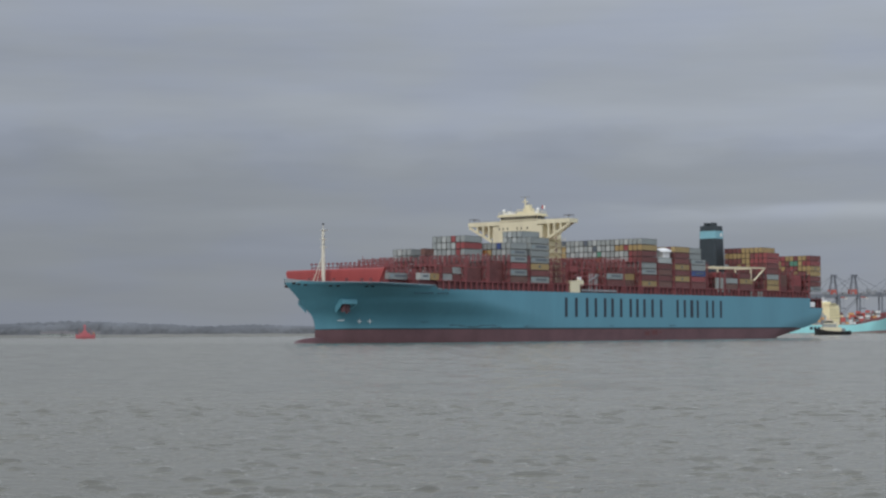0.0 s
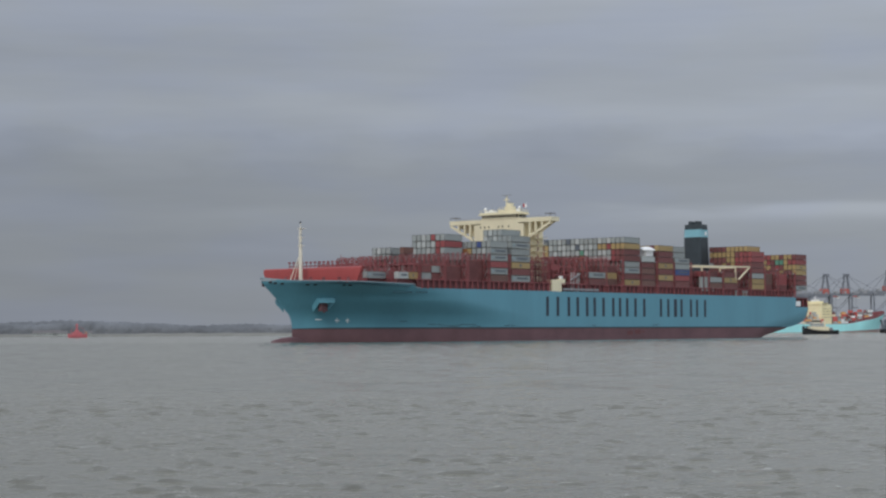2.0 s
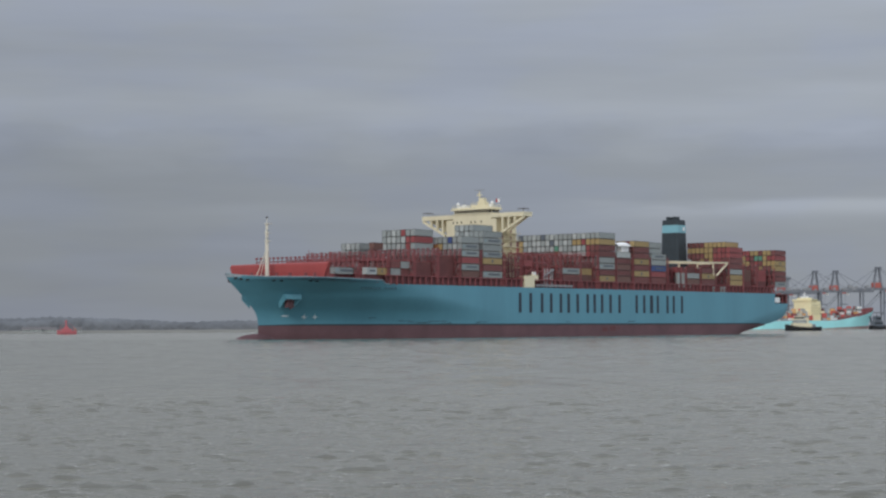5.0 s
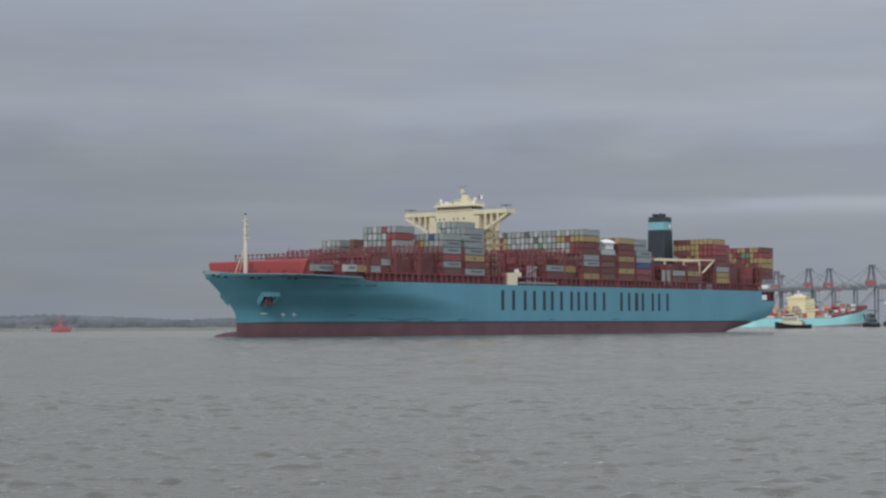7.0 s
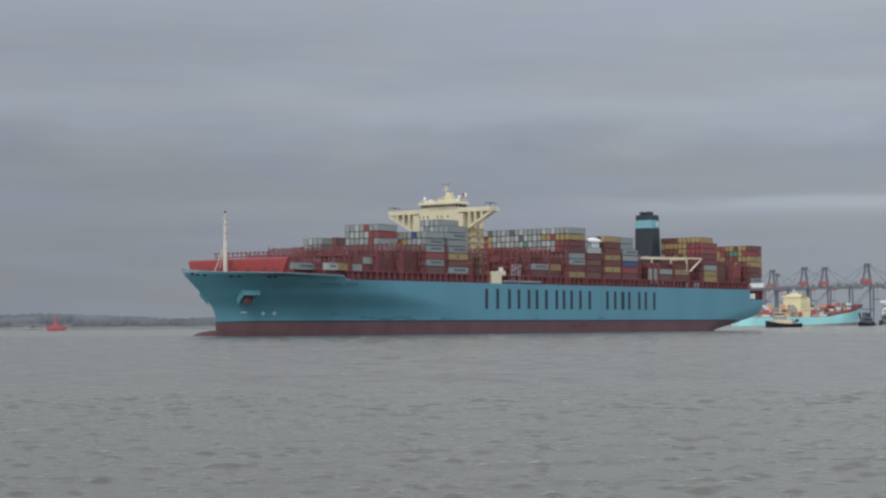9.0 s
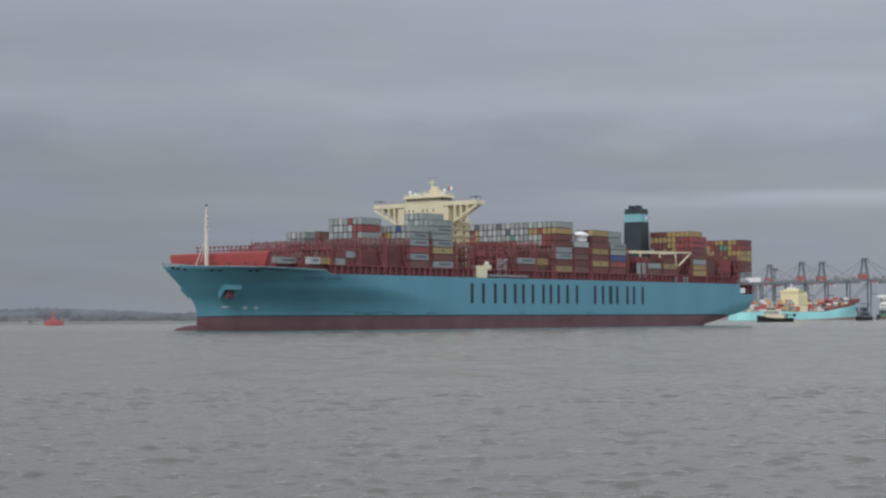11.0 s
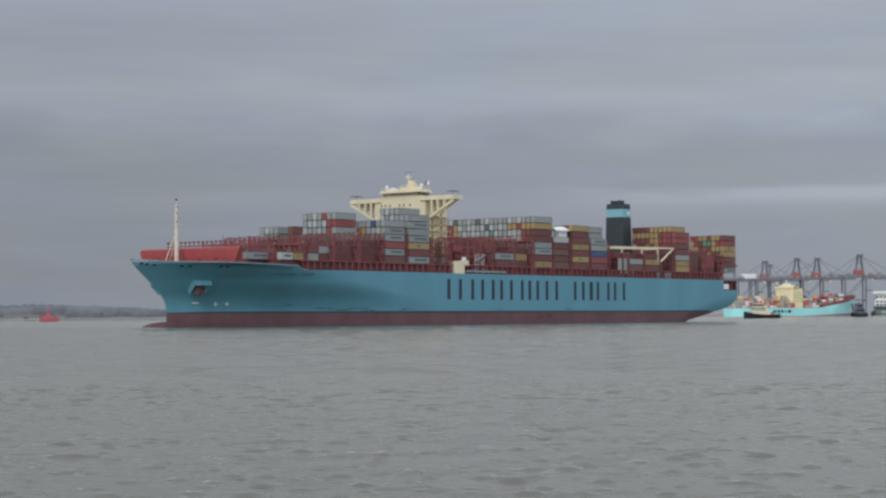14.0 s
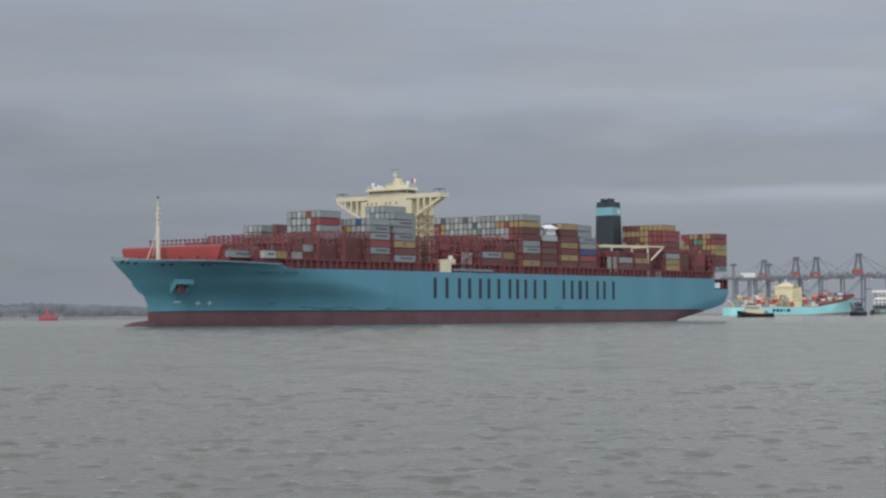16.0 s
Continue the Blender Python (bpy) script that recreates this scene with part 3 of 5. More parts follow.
def build_bridge():
    """The tall house with its open-braced wings."""
    part("bridge_tower", tower(), CREAM, ship, "cream painted accommodation tower")
    for side in (-1, 1):
        # wing deck and parapet
        bm = bmesh.new()
        box(bm, 154.0, 160.5, min(side * 10.5, side * 28.2), max(side * 10.5, side * 28.2), 52.0, 52.5)
        for s in (154.0, 160.3):
            box(bm, s, s + 0.2, min(side * 10.5, side * 28.2), max(side * 10.5, side * 28.2), 52.5, 53.9)
        box(bm, 154.2, 160.3, side * 28.1 - 0.1, side * 28.1 + 0.1, 52.5, 53.9)
        part("bridge_wing", bm, CREAM, ship)
        bm = bmesh.new()
        bar(bm, (154.6, side * 27.9, 51.6), (154.6, side * 15.2, 44.8), 0.8, 1.0)
        part("wing_brace", bm, CREAM, ship)
        for q in (16.6, 19.8, 23.2):
            bm = bmesh.new()
            z = 51.6 - (27.9 - q) * 0.535
            box(bm, 154.1, 155.2, side * q - 0.45, side * q + 0.45, z, 51.98)
            part("wing_post", bm, CREAM, ship)
        bm = bmesh.new()
        prism(bm, [(side * 27.5, 51.98), (side * 14.0, 51.98), (side * 14.0, 44.6), (side * 15.4, 44.9)], 158.6, 159.2)
        part("wing_web", bm, CREAM, ship)
        # dark canopy on thin posts at the wing tip
        bm = bmesh.new()
        for s in (154.4, 158.0):
            for y in (27.8, 25.0):
                bar(bm, (s, side * y, 53.8), (s, side * y, 55.4), 0.1)
        box(bm, 154.2, 158.2, side * 26.4 - 1.7, side * 26.4 + 1.7, 55.3, 55.5)
        part("wing_canopy", bm, SEAM_AND_CANOPY, ship, "dark canopy over the wing control stand")
        bm = bmesh.new()
        railing(bm, (154.1, side * 11.0, 53.9), (154.1, side * 23.6, 53.9), 7, 0.7)
        part("wing_rail", bm, STEEL, ship)
    # wheelhouse with its row of panes
    bm = bmesh.new()
    prism(bm, [(-10.4, 53.5), (10.4, 53.5), (10.0, 54.3), (-10.0, 54.3)], 154.0, 161)
    box(bm, 153.5, 161.4, -11.4, 11.4, 55.75, 56.3)
    box(bm, 155.4, 161, -10.0, 10.0, 54.2, 55.8)
    part("wheelhouse", bm, CREAM, ship)
    for i in range(16):
        y = -9.9 + i * 1.24
        bm = bmesh.new()
        box(bm, 154.3, 154.7, y, y + 0.94, 54.35, 55.72)
        part("bridge_pane", bm, GLASS_DARK, ship)
        bm = bmesh.new()
        box(bm, 154.2, 154.8, y + 0.94, y + 1.24, 54.3, 55.75)
        part("pane_mullion", bm, CREAM, ship)
    for i in range(4):
        bm = bmesh.new()
        box(bm, 155.6 + i * 1.4, 156.6 + i * 1.4, -10.2, -9.95, 54.4, 55.65)
        part("bridge_pane", bm, GLASS_DARK, ship)
    # the deck on top, with its lockers and railing
    bm = bmesh.new()
    box(bm, 153.9, 161.2, -10.9, 10.9, 56.3, 56.9)
    box(bm, 156.5, 160.8, -7.0, 2.4, 56.9, 58.1)
    box(bm, 157.4, 160.6, -4.6, -0.6, 58.1, 59.6)
    box(bm, 158.0, 160.2, -3.6, -1.4, 59.6, 61.2)
    part("monkey_island", bm, CREAM, ship)
    bm = bmesh.new()
    railing(bm, (154.0, -10.8, 56.9), (154.0, 10.8, 56.9), 16)
    railing(bm, (154.0, -10.8, 56.9), (161.0, -10.8, 56.9), 5)
    railing(bm, (156.6, -6.9, 58.1), (156.6, 2.3, 58.1), 7)
    part("roof_rail", bm, CREAM, ship)
    for y, w, h in ((6.2, 1.2, 1.5), (8.4, 0.7, 1.1), (-8.6, 1.0, 1.4), (4.2, 0.8, 0.9)):
        bm = bmesh.new()
        box(bm, 156.0, 157.4, y - w / 2, y + w / 2, 56.9, 56.9 + h)
        part("roof_locker", bm, WHITE, ship)
    bm = bmesh.new()
    tube(bm, (158.5, -1.1, 59.5), (158.5, -1.1, 64.6), 0.55, 0.25)
    bar(bm, (158.5, -1.7, 60.4), (158.5, -0.3, 63.4), 0.3)
    bar(bm, (158.5, -2.6, 62.6), (158.5, 0.6, 62.6), 0.3)
    part("radar_mast", bm, CREAM, ship, "cream radar mast with crossbars")
    for y, z, w in ((-1.1, 64.7, 5.2), (-2.6, 61.5, 3.0)):
        bm = bmesh.new()
        tube(bm, (158.3, y, z - 0.5), (158.3, y, z), 0.3, 0.25, 8)
        box(bm, 158.1, 158.5, y - w / 2, y + w / 2, z, z + 0.3)
        part("radar_scanner", bm, STEEL, ship, "grey bar-shaped radar scanner")
    for y, h in ((7.2, 61.0), (-8.8, 60.4), (3.6, 60.2), (10.2, 59.4), (-6.0, 61.6)):
        bm = bmesh.new()
        tube(bm, (158.5, y, 56.8), (158.5, y, h), 0.13, 0.07, 8)
        part("whip_aerial", bm, STEEL, ship)
    for q in (-9.9, 9.1):
        bm = bmesh.new()
        tube(bm, (157, -q, 56.8), (157, -q, 58.2), 0.3)
        ball(bm, (157, -q, 58.8), 0.75)
        smooth(part("satellite_dome", bm, WHITE, ship, "white satellite dome"), 60)
    bm = bmesh.new()
    tube(bm, (158, -10.3, 56.2), (158, -10.3, 60.8), 0.09, 0.07, 6)
    part("flag_staff", bm, STEEL, ship)
    for k, (mat, name) in enumerate(((FLAG_RED, "dark red flag on a staff"), (WHITE, "white fly of the flag"))):
        bm = bmesh.new()
        loft(bm, [[(158 + 0.2 * i, -10.4 - 0.16 * math.sin(i * 1.1) - 0.1 * i, z) for z in (59.0, 60.6)] for i in range(4 * k, 4 * k + 5)])
        part("flag", bm, mat, ship, name)
    # small ports on the front of the house
    for y in (10.4, 8.2, 5.8, 0.4, -1.8, -5.2):
        bm = bmesh.new()
        box(bm, 153.94, 154.1, y - 0.3, y + 0.3, 49.9, 50.9)
        part("cabin_window", bm, PORT_BROWN, ship)
    # galleries on the port face of the house
    for i, z in enumerate((30, 33, 36, 39, 42, 45)):
        bm = bmesh.new()
        box(bm, 155.5, 169.5, -15.4, -13.0, z, z + 0.22)
        for s in (155.6, 159, 162.5, 166, 169.4):
            box(bm, s - 0.05, s + 0.05, -15.4, -15.3, z, z + 1.1)
        bar(bm, (155.6, -15.35, z + 1.1), (169.4, -15.35, z + 1.1), 0.08)
        a, b = (157, 163) if i % 2 else (167, 161)
        bar(bm, (a, -14.9, z), (b, -14.9, z + 3), 0.7, 0.25)
        part("gallery", bm, CREAM, ship)
        for s in (158, 164.5):
            bm = bmesh.new()
            box(bm, s, s + 1.0, -13.5, -13.3, z + 0.3, z + 2.2)
            part("gallery_door", bm, OXIDE, ship)


def tower():
    bm = bmesh.new()
    box(bm, 154.0, 169.0, -13.4, 14.2, 20.8, 51.5)
    box(bm, 154.0, 168.0, -10.5, 10.5, 51.5, 53.9)
    return bm


build_bridge()


def build_funnel():
    bm = bmesh.new()
    out = lambda a, b, w, z: [(a, -w + 0.9, z), (a + 0.9, -w, z), (b - 0.9, -w, z), (b, -w + 0.9, z), (b, w - 0.9, z), (b - 0.9, w, z), (a + 0.9, w, z), (a, w - 0.9, z)]
    rows = [out(323.8, 335.0, 5.4, 21), out(324.6, 333.9, 4.95, 52.2)]
    loft(bm, rows, True)
    f = part("funnel", bm, FUNNEL_BLACK, ship, "black funnel with a light blue band")
    bm = bmesh.new()
    loft(bm, [out(324.6, 333.9, 4.95, 52.2), out(324.8, 333.7, 4.88, 56.2)], True)
    part("funnel_band", bm, FUNNEL_BLUE, f, "light blue band")
    bm = bmesh.new()
    loft(bm, [out(324.8, 333.7, 4.88, 56.2), out(325.0, 333.4, 4.75, 58.9)], True)
    bm.faces.new([bm.verts.new(q) for q in out(325.0, 333.4, 4.75, 58.9)])
    for s, y, r in ((326, -2.4, 0.9), (328, -2.4, 0.9), (330, -2.2, 0.8), (326.5, 1.6, 1.0), (329.2, 1.6, 1.0), (327.8, 3, 0.6)):
        tube(bm, (s, y, 58.5), (s, y, 60.6), r, r, 12)
    part("exhaust_top", bm, FUNNEL_BLACK, f)
    bm = bmesh.new()
    box(bm, 329.9, 331.7, -5.02, -4.7, 53.3, 55.1)
    part("funnel_mark", bm, WHITE, f, "plain white square mark")
    # engine casing under the funnel
    bm = bmesh.new()
    box(bm, 321, 335, -11, 11, 20.8, 34)
    part("engine_casing", bm, OXIDE, ship, "oxide red engine casing below the funnel")


build_funnel()


# ---- cargo ----
BASE, TIER = 24.6, 2.83
CELL = 2.53


def container_mesh(code, length, high=2.64):
    """A box with recessed corrugated panels inside its corner posts and rails; origin at the forward port bottom corner."""
    key = "%s_%d" % (code, round(length))
    if key in CACHE:
        return CACHE[key]
    bm = bmesh.new()
    w = 2.32
    box(bm, 0, length, 0, w, 0, high)
    bmesh.ops.recalc_face_normals(bm, faces=bm.faces)
    sides = [f for f in bm.faces if abs(f.normal.z) < 0.5]
    for f in bmesh.ops.inset_individual(bm, faces=sides, thickness=0.11, depth=-0.1)["faces"]:
        f.material_index = 1
    me = bpy.data.meshes.new("container")
    bm.to_mesh(me)
    bm.free()
    me.materials.append(PAINTS[code])
    # Long boxes carry the shade of the stacking gaps on these rings.
    me.materials.append(PAINTS[code] if length < 7 else SEAM_AND_CANOPY)
    CACHE[key] = me
    return me


CACHE = {}
COUNT = [0]
BULK = {}


def row_y(r):
    """The port edge of cell r, counted from the port side."""
    return -29.3 + r * CELL + 0.05


def place(code, s, r, tier, length=12.19, mark=False, single=True):
    """One container; those hidden inside the block go to the joined stow."""
    if single:
        ob = new("container", container_mesh(code, length))
        ob.parent = ship
        ob.location = (s, row_y(r), BASE + tier * TIER)
        COUNT[0] += 1
        if mark:
            spans = ((0.28, 0.86, 1.05, 1.8, PAINTS["k"]),) if code in "gwn" else ((0.44, 0.53, 0.75, 1.9, PAINTS["k"]),)
            if mark > 1:
                spans += ((0.1, 0.18, 0.95, 1.9, PALE_BLUE),)
            for a, b, c, d, paint in spans:
                bm = bmesh.new()
                box(bm, length * a, length * b, -0.01, 0.06, c, d)
                part("marking", bm, paint, ob, "plain marking patch")
    else:
        BULK.setdefault(code, []).append((s, row_y(r), BASE + tier * TIER, length))


def stack(s, r, codes, length=12.19, start=0):
    """A stack by its paint codes from the bottom; capitals carry a marking bar on the side."""
    for i, c in enumerate(codes):
        if c != ".":
            place(c.lower(), s, r, start + i, length, (2 if c == "G" else 1) if c.isupper() else 0)


def front(s, r0, rows, length=12.19, start=0):
    """Tiers of container ends, listed from the top down, cell by cell from starboard to port ending at cell r0."""
    n = len(rows)
    for k, line in enumerate(rows):
        tier = start + n - 1 - k
        for j, c in enumerate(reversed(line)):
            if c != ".":
                place(c, s, r0 + j, tier, length)


# forward bays
stack(37.0, 3, "G", 12.19)
stack(64.8, 1, "gd", 6.06)
stack(71.2, 1, "dg", 6.06)
stack(50.2, 1, "W", 6.06)
stack(56.6, 1, "Y", 6.06)
front(78.5, 12, ["gwgg", "wggg", "gwyg"], start=2)
front(78.5, 9, ["b", "d", "d"], 6.06, start=2)
front(78.5, 2, ["w.w", ".ww"], start=0)
front(92.7, 5, ["ggwgrgg", "gwwgwrr", "wggwgrg", "ggwggdg"], start=3)
front(107.9, 1, ["wggng", "oyggw", "gwgwg"], start=3)
stack(107.9, 0, "bGrGgg"[0:4] + "Gg")
front(122.8, 2, ["gwgg", "wgwg", "ggng", "wgwg", "gyww"], 13.7, start=3)
stack(122.8, 1, "ddwydgg", 13.7)
stack(122.8, 0, "GdYGgGg", 13.7)
# behind the bridge
stack(152.2, 0, "..r", 6.06)
stack(182.4, 0, "dG", 13.7)
front(212.5, 6, ["gwkggwgkgwgggg", "rdywgwwgwkwgwg", "rrygwgwwgwtwgg", "gwywowgwgwowgw"], 13.7, start=4)
front(212.5, 1, ["wgwgg", "yyryy", "wwgrd", "gwwrd", "gwggw"], 13.7, start=3)
stack(212.5, 0, "YdGgddyg", 13.7)
front(227.4, 2, ["gwgdg", "dgwdd"], start=3)
stack(227.4, 0, "bdbdw")
stack(242.7, 0, "dYdYddy", 13.7)
front(242.7, 1, ["yyd", "ddd", "dyd"], 13.7, start=4)
stack(258.2, 0, "drNgG", 13.7)
front(258.2, 1, ["gg", "gg", "wg"], 13.7, start=4)
# aft of the funnel
stack(306.5, 0, "dYd", 13.7)
stack(292.0, 0, "bg")
front(335.6, 1, ["ddddyyyyy", "yyyyyydrr", "ddddyyrrr", "wddydyrrd"], 13.7, start=4)
stack(335.6, 0, "yygddrr", 13.7)
front(385.0, 1, ["rryydyy", "yrdttyr", "yydrdyy", "ddddydd", "ddbdrdd"], 12.6, start=2)
stack(385.0, 0, "GddyYrd", 12.6)


def inner_stow():
    """Lower tiers inside the lashing bridges, joined."""
    rng = random.Random(7)
    pool, aft_pool = "dddddbbbrgwyd", "dddddbbbr"
    tall = {63.9: 2, 78.5: 2, 93.3: 3, 107.9: 3, 122.8: 3, 182.4: 2, 197.6: 3, 212.5: 4, 227.4: 3, 242.7: 4, 258.2: 4, 292.0: 3, 306.5: 3, 320.5: 0, 335.6: 4, 350.5: 3, 367.0: 3, 385.0: 2}
    taken = {(round(o.location.x), round(o.location.y, 1), round(o.location.z, 1)) for o in ship.children if o.name.startswith("container")}
    for s, n in tall.items():
        for r in range(1, 22):
            if s < 70 and (r < 3 or r > 19):
                continue
            for t in range(n):
                key = (round(s), round(row_y(r), 1), round(BASE + t * TIER, 1))
                if key not in taken:
                    place(rng.choice(pool if s < 300 else aft_pool), s, r, t, 12.19, single=False)
    for code, items in BULK.items():
        bm = bmesh.new()
        for s, y, z, length in items:
            box(bm, s, s + length, y, y + 2.44, z, z + 2.79)
        tagged(part("stowed_cargo", bm, PAINTS[code], ship), kind="stuff")


inner_stow()


def lashing_bridges():
    P = {48.9: (24, 28.6), 63.0: (27, 31.8), 77.3: (28.8, 34.6), 92.0: (29.2, 36.0), 106.7: (29.2, 36.0), 121.3: (29.2, 36.0), 138.0: (29.2, 35.5), 150.5: (29.2, 34),
         181.0: (29.2, 36.4), 196.8: (29.2, 36.4), 211.2: (29.2, 36.4), 226.5: (29.2, 36.4), 241.4: (29.2, 36.4), 257.0: (29.2, 36.4), 273.5: (29.2, 36.4), 291.0: (29.2, 33),
         305.3: (29.2, 33), 334.3: (29.2, 36), 349.6: (29.2, 36.0), 365.0: (29.2, 36), 383.6: (29.2, 34)}
    for s, (half, top) in P.items():
        bm = bmesh.new()
        n = int(half * 2 / 2.53)
        low = DECK - 0.2
        for i in range(n + 1):
            y = -half + i * 2 * half / n
            for d in (-0.55, 0.55):
                box(bm, s + d - 0.13, s + d + 0.13, y - 0.16, y + 0.16, low, top + (0.7 if i % 2 and s < 80 else 0.2))
        z = BASE + 0.2
        while z < top:
            box(bm, s - 0.7, s + 0.7, -half, half, z, z + 0.4)
            for d in (-0.66, 0.66):
                bar(bm, (s + d, -half, z + 1.3), (s + d, half, z + 1.3), 0.14)
            z += TIER * 1.0
        for i in range(0, n, 3):
            y0, y1 = -half + i * 2 * half / n, -half + (i + 1) * 2 * half / n
            bar(bm, (s - 0.6, y0, low), (s - 0.6, y1, top), 0.3)
        part("lashing_bridge", bm, OXIDE, ship, "oxide red steel lashing bridge")
        # crossed rods from the bridge to the box corners
        bm = bmesh.new()
        for i in range(n):
            y0, y1 = -half + i * 2 * half / n + 0.35, -half + (i + 1) * 2 * half / n - 0.35
            for z0 in np.arange(BASE + 0.6, top - TIER, TIER * 2):
                bar(bm, (s - 0.8, y0, z0), (s - 0.8, y1, z0 + TIER * 1.5), 0.11)
                bar(bm, (s - 0.9, y1, z0), (s - 0.9, y0, z0 + TIER * 1.5), 0.11)
        rods = part("rod_lashing", bm, ROD_GREY, ship)
        tagged(rods, "grey crossed lashing rods", kind="stuff")
        # floodlights along the top walkway
        for y in (-half + 0.4, -half * 0.45, half * 0.2):
            bm = bmesh.new()
            box(bm, s - 0.95, s - 0.5, y - 0.3, y + 0.3, top - 0.7, top - 0.2)
            part("floodlight", bm, STEEL, ship)
    # hatch covers with side posts
    for a, b in ((49, 138), (172, 320), (336, 384)):
        for s in np.arange(a, b - 12, 14.75):
            bm = bmesh.new()
            lim = min(half_breadth(s, 22) - 2.2, 27.0)
            box(bm, s + 0.8, min(s + 13.9, b), -lim, lim, DECK - 0.3, BASE - 0.25)
            part("hatch_cover", bm, OXIDE_DARK, ship, "oxide red hatch cover")
    for s in np.arange(62, 384, 3.69):
        if 151 < s < 166:
            continue
        bm = bmesh.new()
        box(bm, s - 0.22, s + 0.22, -29.3, -28.8, DECK - 0.2, BASE - 0.15)
        part("deck_post", bm, OXIDE, ship)
    # solid coaming inboard of the posts
    for a, b in ((60, 151), (166, 320), (322, 383)):
        bm = bmesh.new()
        box(bm, a, b, -28.4, -28.1, DECK - 0.2, BASE - 0.5)
        part("coaming_wall", bm, OXIDE_DARK, ship)
    # open red frame beside the house
    bm = bmesh.new()
    for s in (157.5, 162.0, 166.5, 171.0, 175.5):
        for y in (-26.4, -17.5):
            box(bm, s - 0.22, s + 0.22, y - 0.22, y + 0.22, DECK - 0.2, 36.4)
    for z in (24.8, 28.4, 32.0, 35.9):
        for y in (-26.4, -17.5):
            bar(bm, (157.3, y, z), (175.7, y, z), 0.35)
        for s in (157.5, 166.5, 175.5):
            bar(bm, (s, -26.4, z), (s, -17.5, z), 0.35)
    for s in (162.0, 171.0):
        bar(bm, (s, -26.5, 24.8), (s + 4.5, -26.5, 32.0), 0.2)
    part("side_frame", bm, OXIDE, ship, "open oxide red steel frame beside the house")
    bm = bmesh.new()
    box(bm, 60, 384, -29.35, -27.2, BASE - 0.5, BASE - 0.1)
    bar(bm, (60, -29.3, DECK + 1.1), (384, -29.3, DECK + 1.1), 0.12)
    part("side_gallery", bm, OXIDE, ship)
    # coaming ahead of the first bays
    bm = bmesh.new()
    box(bm, 40, 63, -20, 16, 21.5, 26.4)
    part("forward_coaming", bm, OXIDE, ship)


lashing_bridges()


def midship_fittings():
    # cream store house, boat gear and accommodation ladder on the port side by the bridge
    bm = bmesh.new()
    box(bm, 152.6, 160.0, -29.5, -26.5, DECK - 0.1, 26.0)
    box(bm, 160.0, 163.2, -29.3, -26.5, 24.0, 26.4)
    part("deck_house", bm, CREAM, ship, "small cream deck house at the rail")
    bm = bmesh.new()
    box(bm, 160.3, 161.8, -29.0, -27.6, 26.4, 27.8)
    part("locker", bm, WHITE, ship)
    bm = bmesh.new()
    box(bm, 161.5, 190, -29.55, -28.6, 21.5, 22.3)
    part("accommodation_ladder", bm, STEEL, ship, "grey stowed accommodation ladder")
    bm = bmesh.new()
    for s in (168, 170, 172.5, 174):
        bar(bm, (s, -29, DECK), (s + 1.6, -28.4, 29.5), 0.35)
    bar(bm, (168, -28.8, 26), (176, -28.8, 29), 0.35)
    part("davit", bm, STEEL, ship)
    # service gantry aft
    bm = bmesh.new()
    bar(bm, (280.5, -29.0, 35.3), (334.0, -29.0, 36.0), 0.6, 0.7)
    bar(bm, (280.5, -20.0, 35.2), (334.0, -20.0, 36.0), 0.6, 0.9)
    bar(bm, (333.4, -29.0, 35.8), (321.5, -29.0, 29.2), 0.6, 0.6)
    bar(bm, (318.5, -29.0, 35.6), (318.5, -29.0, 29.2), 0.6)
    for s in (281, 300, 318.5):
        bar(bm, (s, -29, 35.4), (s, -20, 35.4), 0.7)
        bar(bm, (s, -20, 35.4), (s, -20, DECK), 0.7)
    part("service_gantry", bm, CREAM, ship, "cream overhead service gantry by the funnel")
    bm = bmesh.new()
    bar(bm, (321.5, -29.0, 29.4), (321.5, -29.0, DECK), 0.45)
    part("gantry_leg", bm, OXIDE, ship)
    for s in (284, 289, 294.5):
        bm = bmesh.new()
        box(bm, s, s + 1.6, -28.9, -27.6, DECK + 2, 30.0)
        part("riser_trunk", bm, PAINTS["g"], ship)
    for s in (319, 327, 330):
        bm = bmesh.new()
        tube(bm, (s, -28.8, DECK), (s, -28.8, DECK + 2.0), 0.5, 0.4, 8)
        ball(bm, (s, -28.8, DECK + 2.2), 0.8, 1)
        part("mushroom_vent", bm, PAINTS["g"], ship)
    # white wrapped boat carried as deck cargo
    bm = bmesh.new()
    rows = []
    for i in range(13):
        u = i / 12
        s = 230.6 + 11.4 * u
        w = 2.6 * math.sin(math.pi * (0.08 + 0.84 * u)) ** 0.5
        z0 = BASE + 5 * TIER
        ring = []
        for k in range(14):
            a = math.pi * k / 13
            ring.append((s, -26.6 - w * 1.1 * math.cos(a), z0 + 2.6 + 2.0 * math.sin(a) * math.sin(math.pi * (0.1 + 0.8 * u)) ** 0.6))
        rows.append(ring)
    loft(bm, rows)
    box(bm, 233.4, 239.6, -28.2, -25.0, z0, z0 + 3.0)
    smooth(part("wrapped_boat", bm, WHITE, ship, "white shrink-wrapped boat carried on the containers"), 50)


midship_fittings()


# ---- the far shores ----
def bearing(px_angle, dist):
    """A point on the water at a bearing in degrees right of north."""
    a = radians(px_angle)
    return Vector((dist * math.sin(a), dist * math.cos(a), 0))


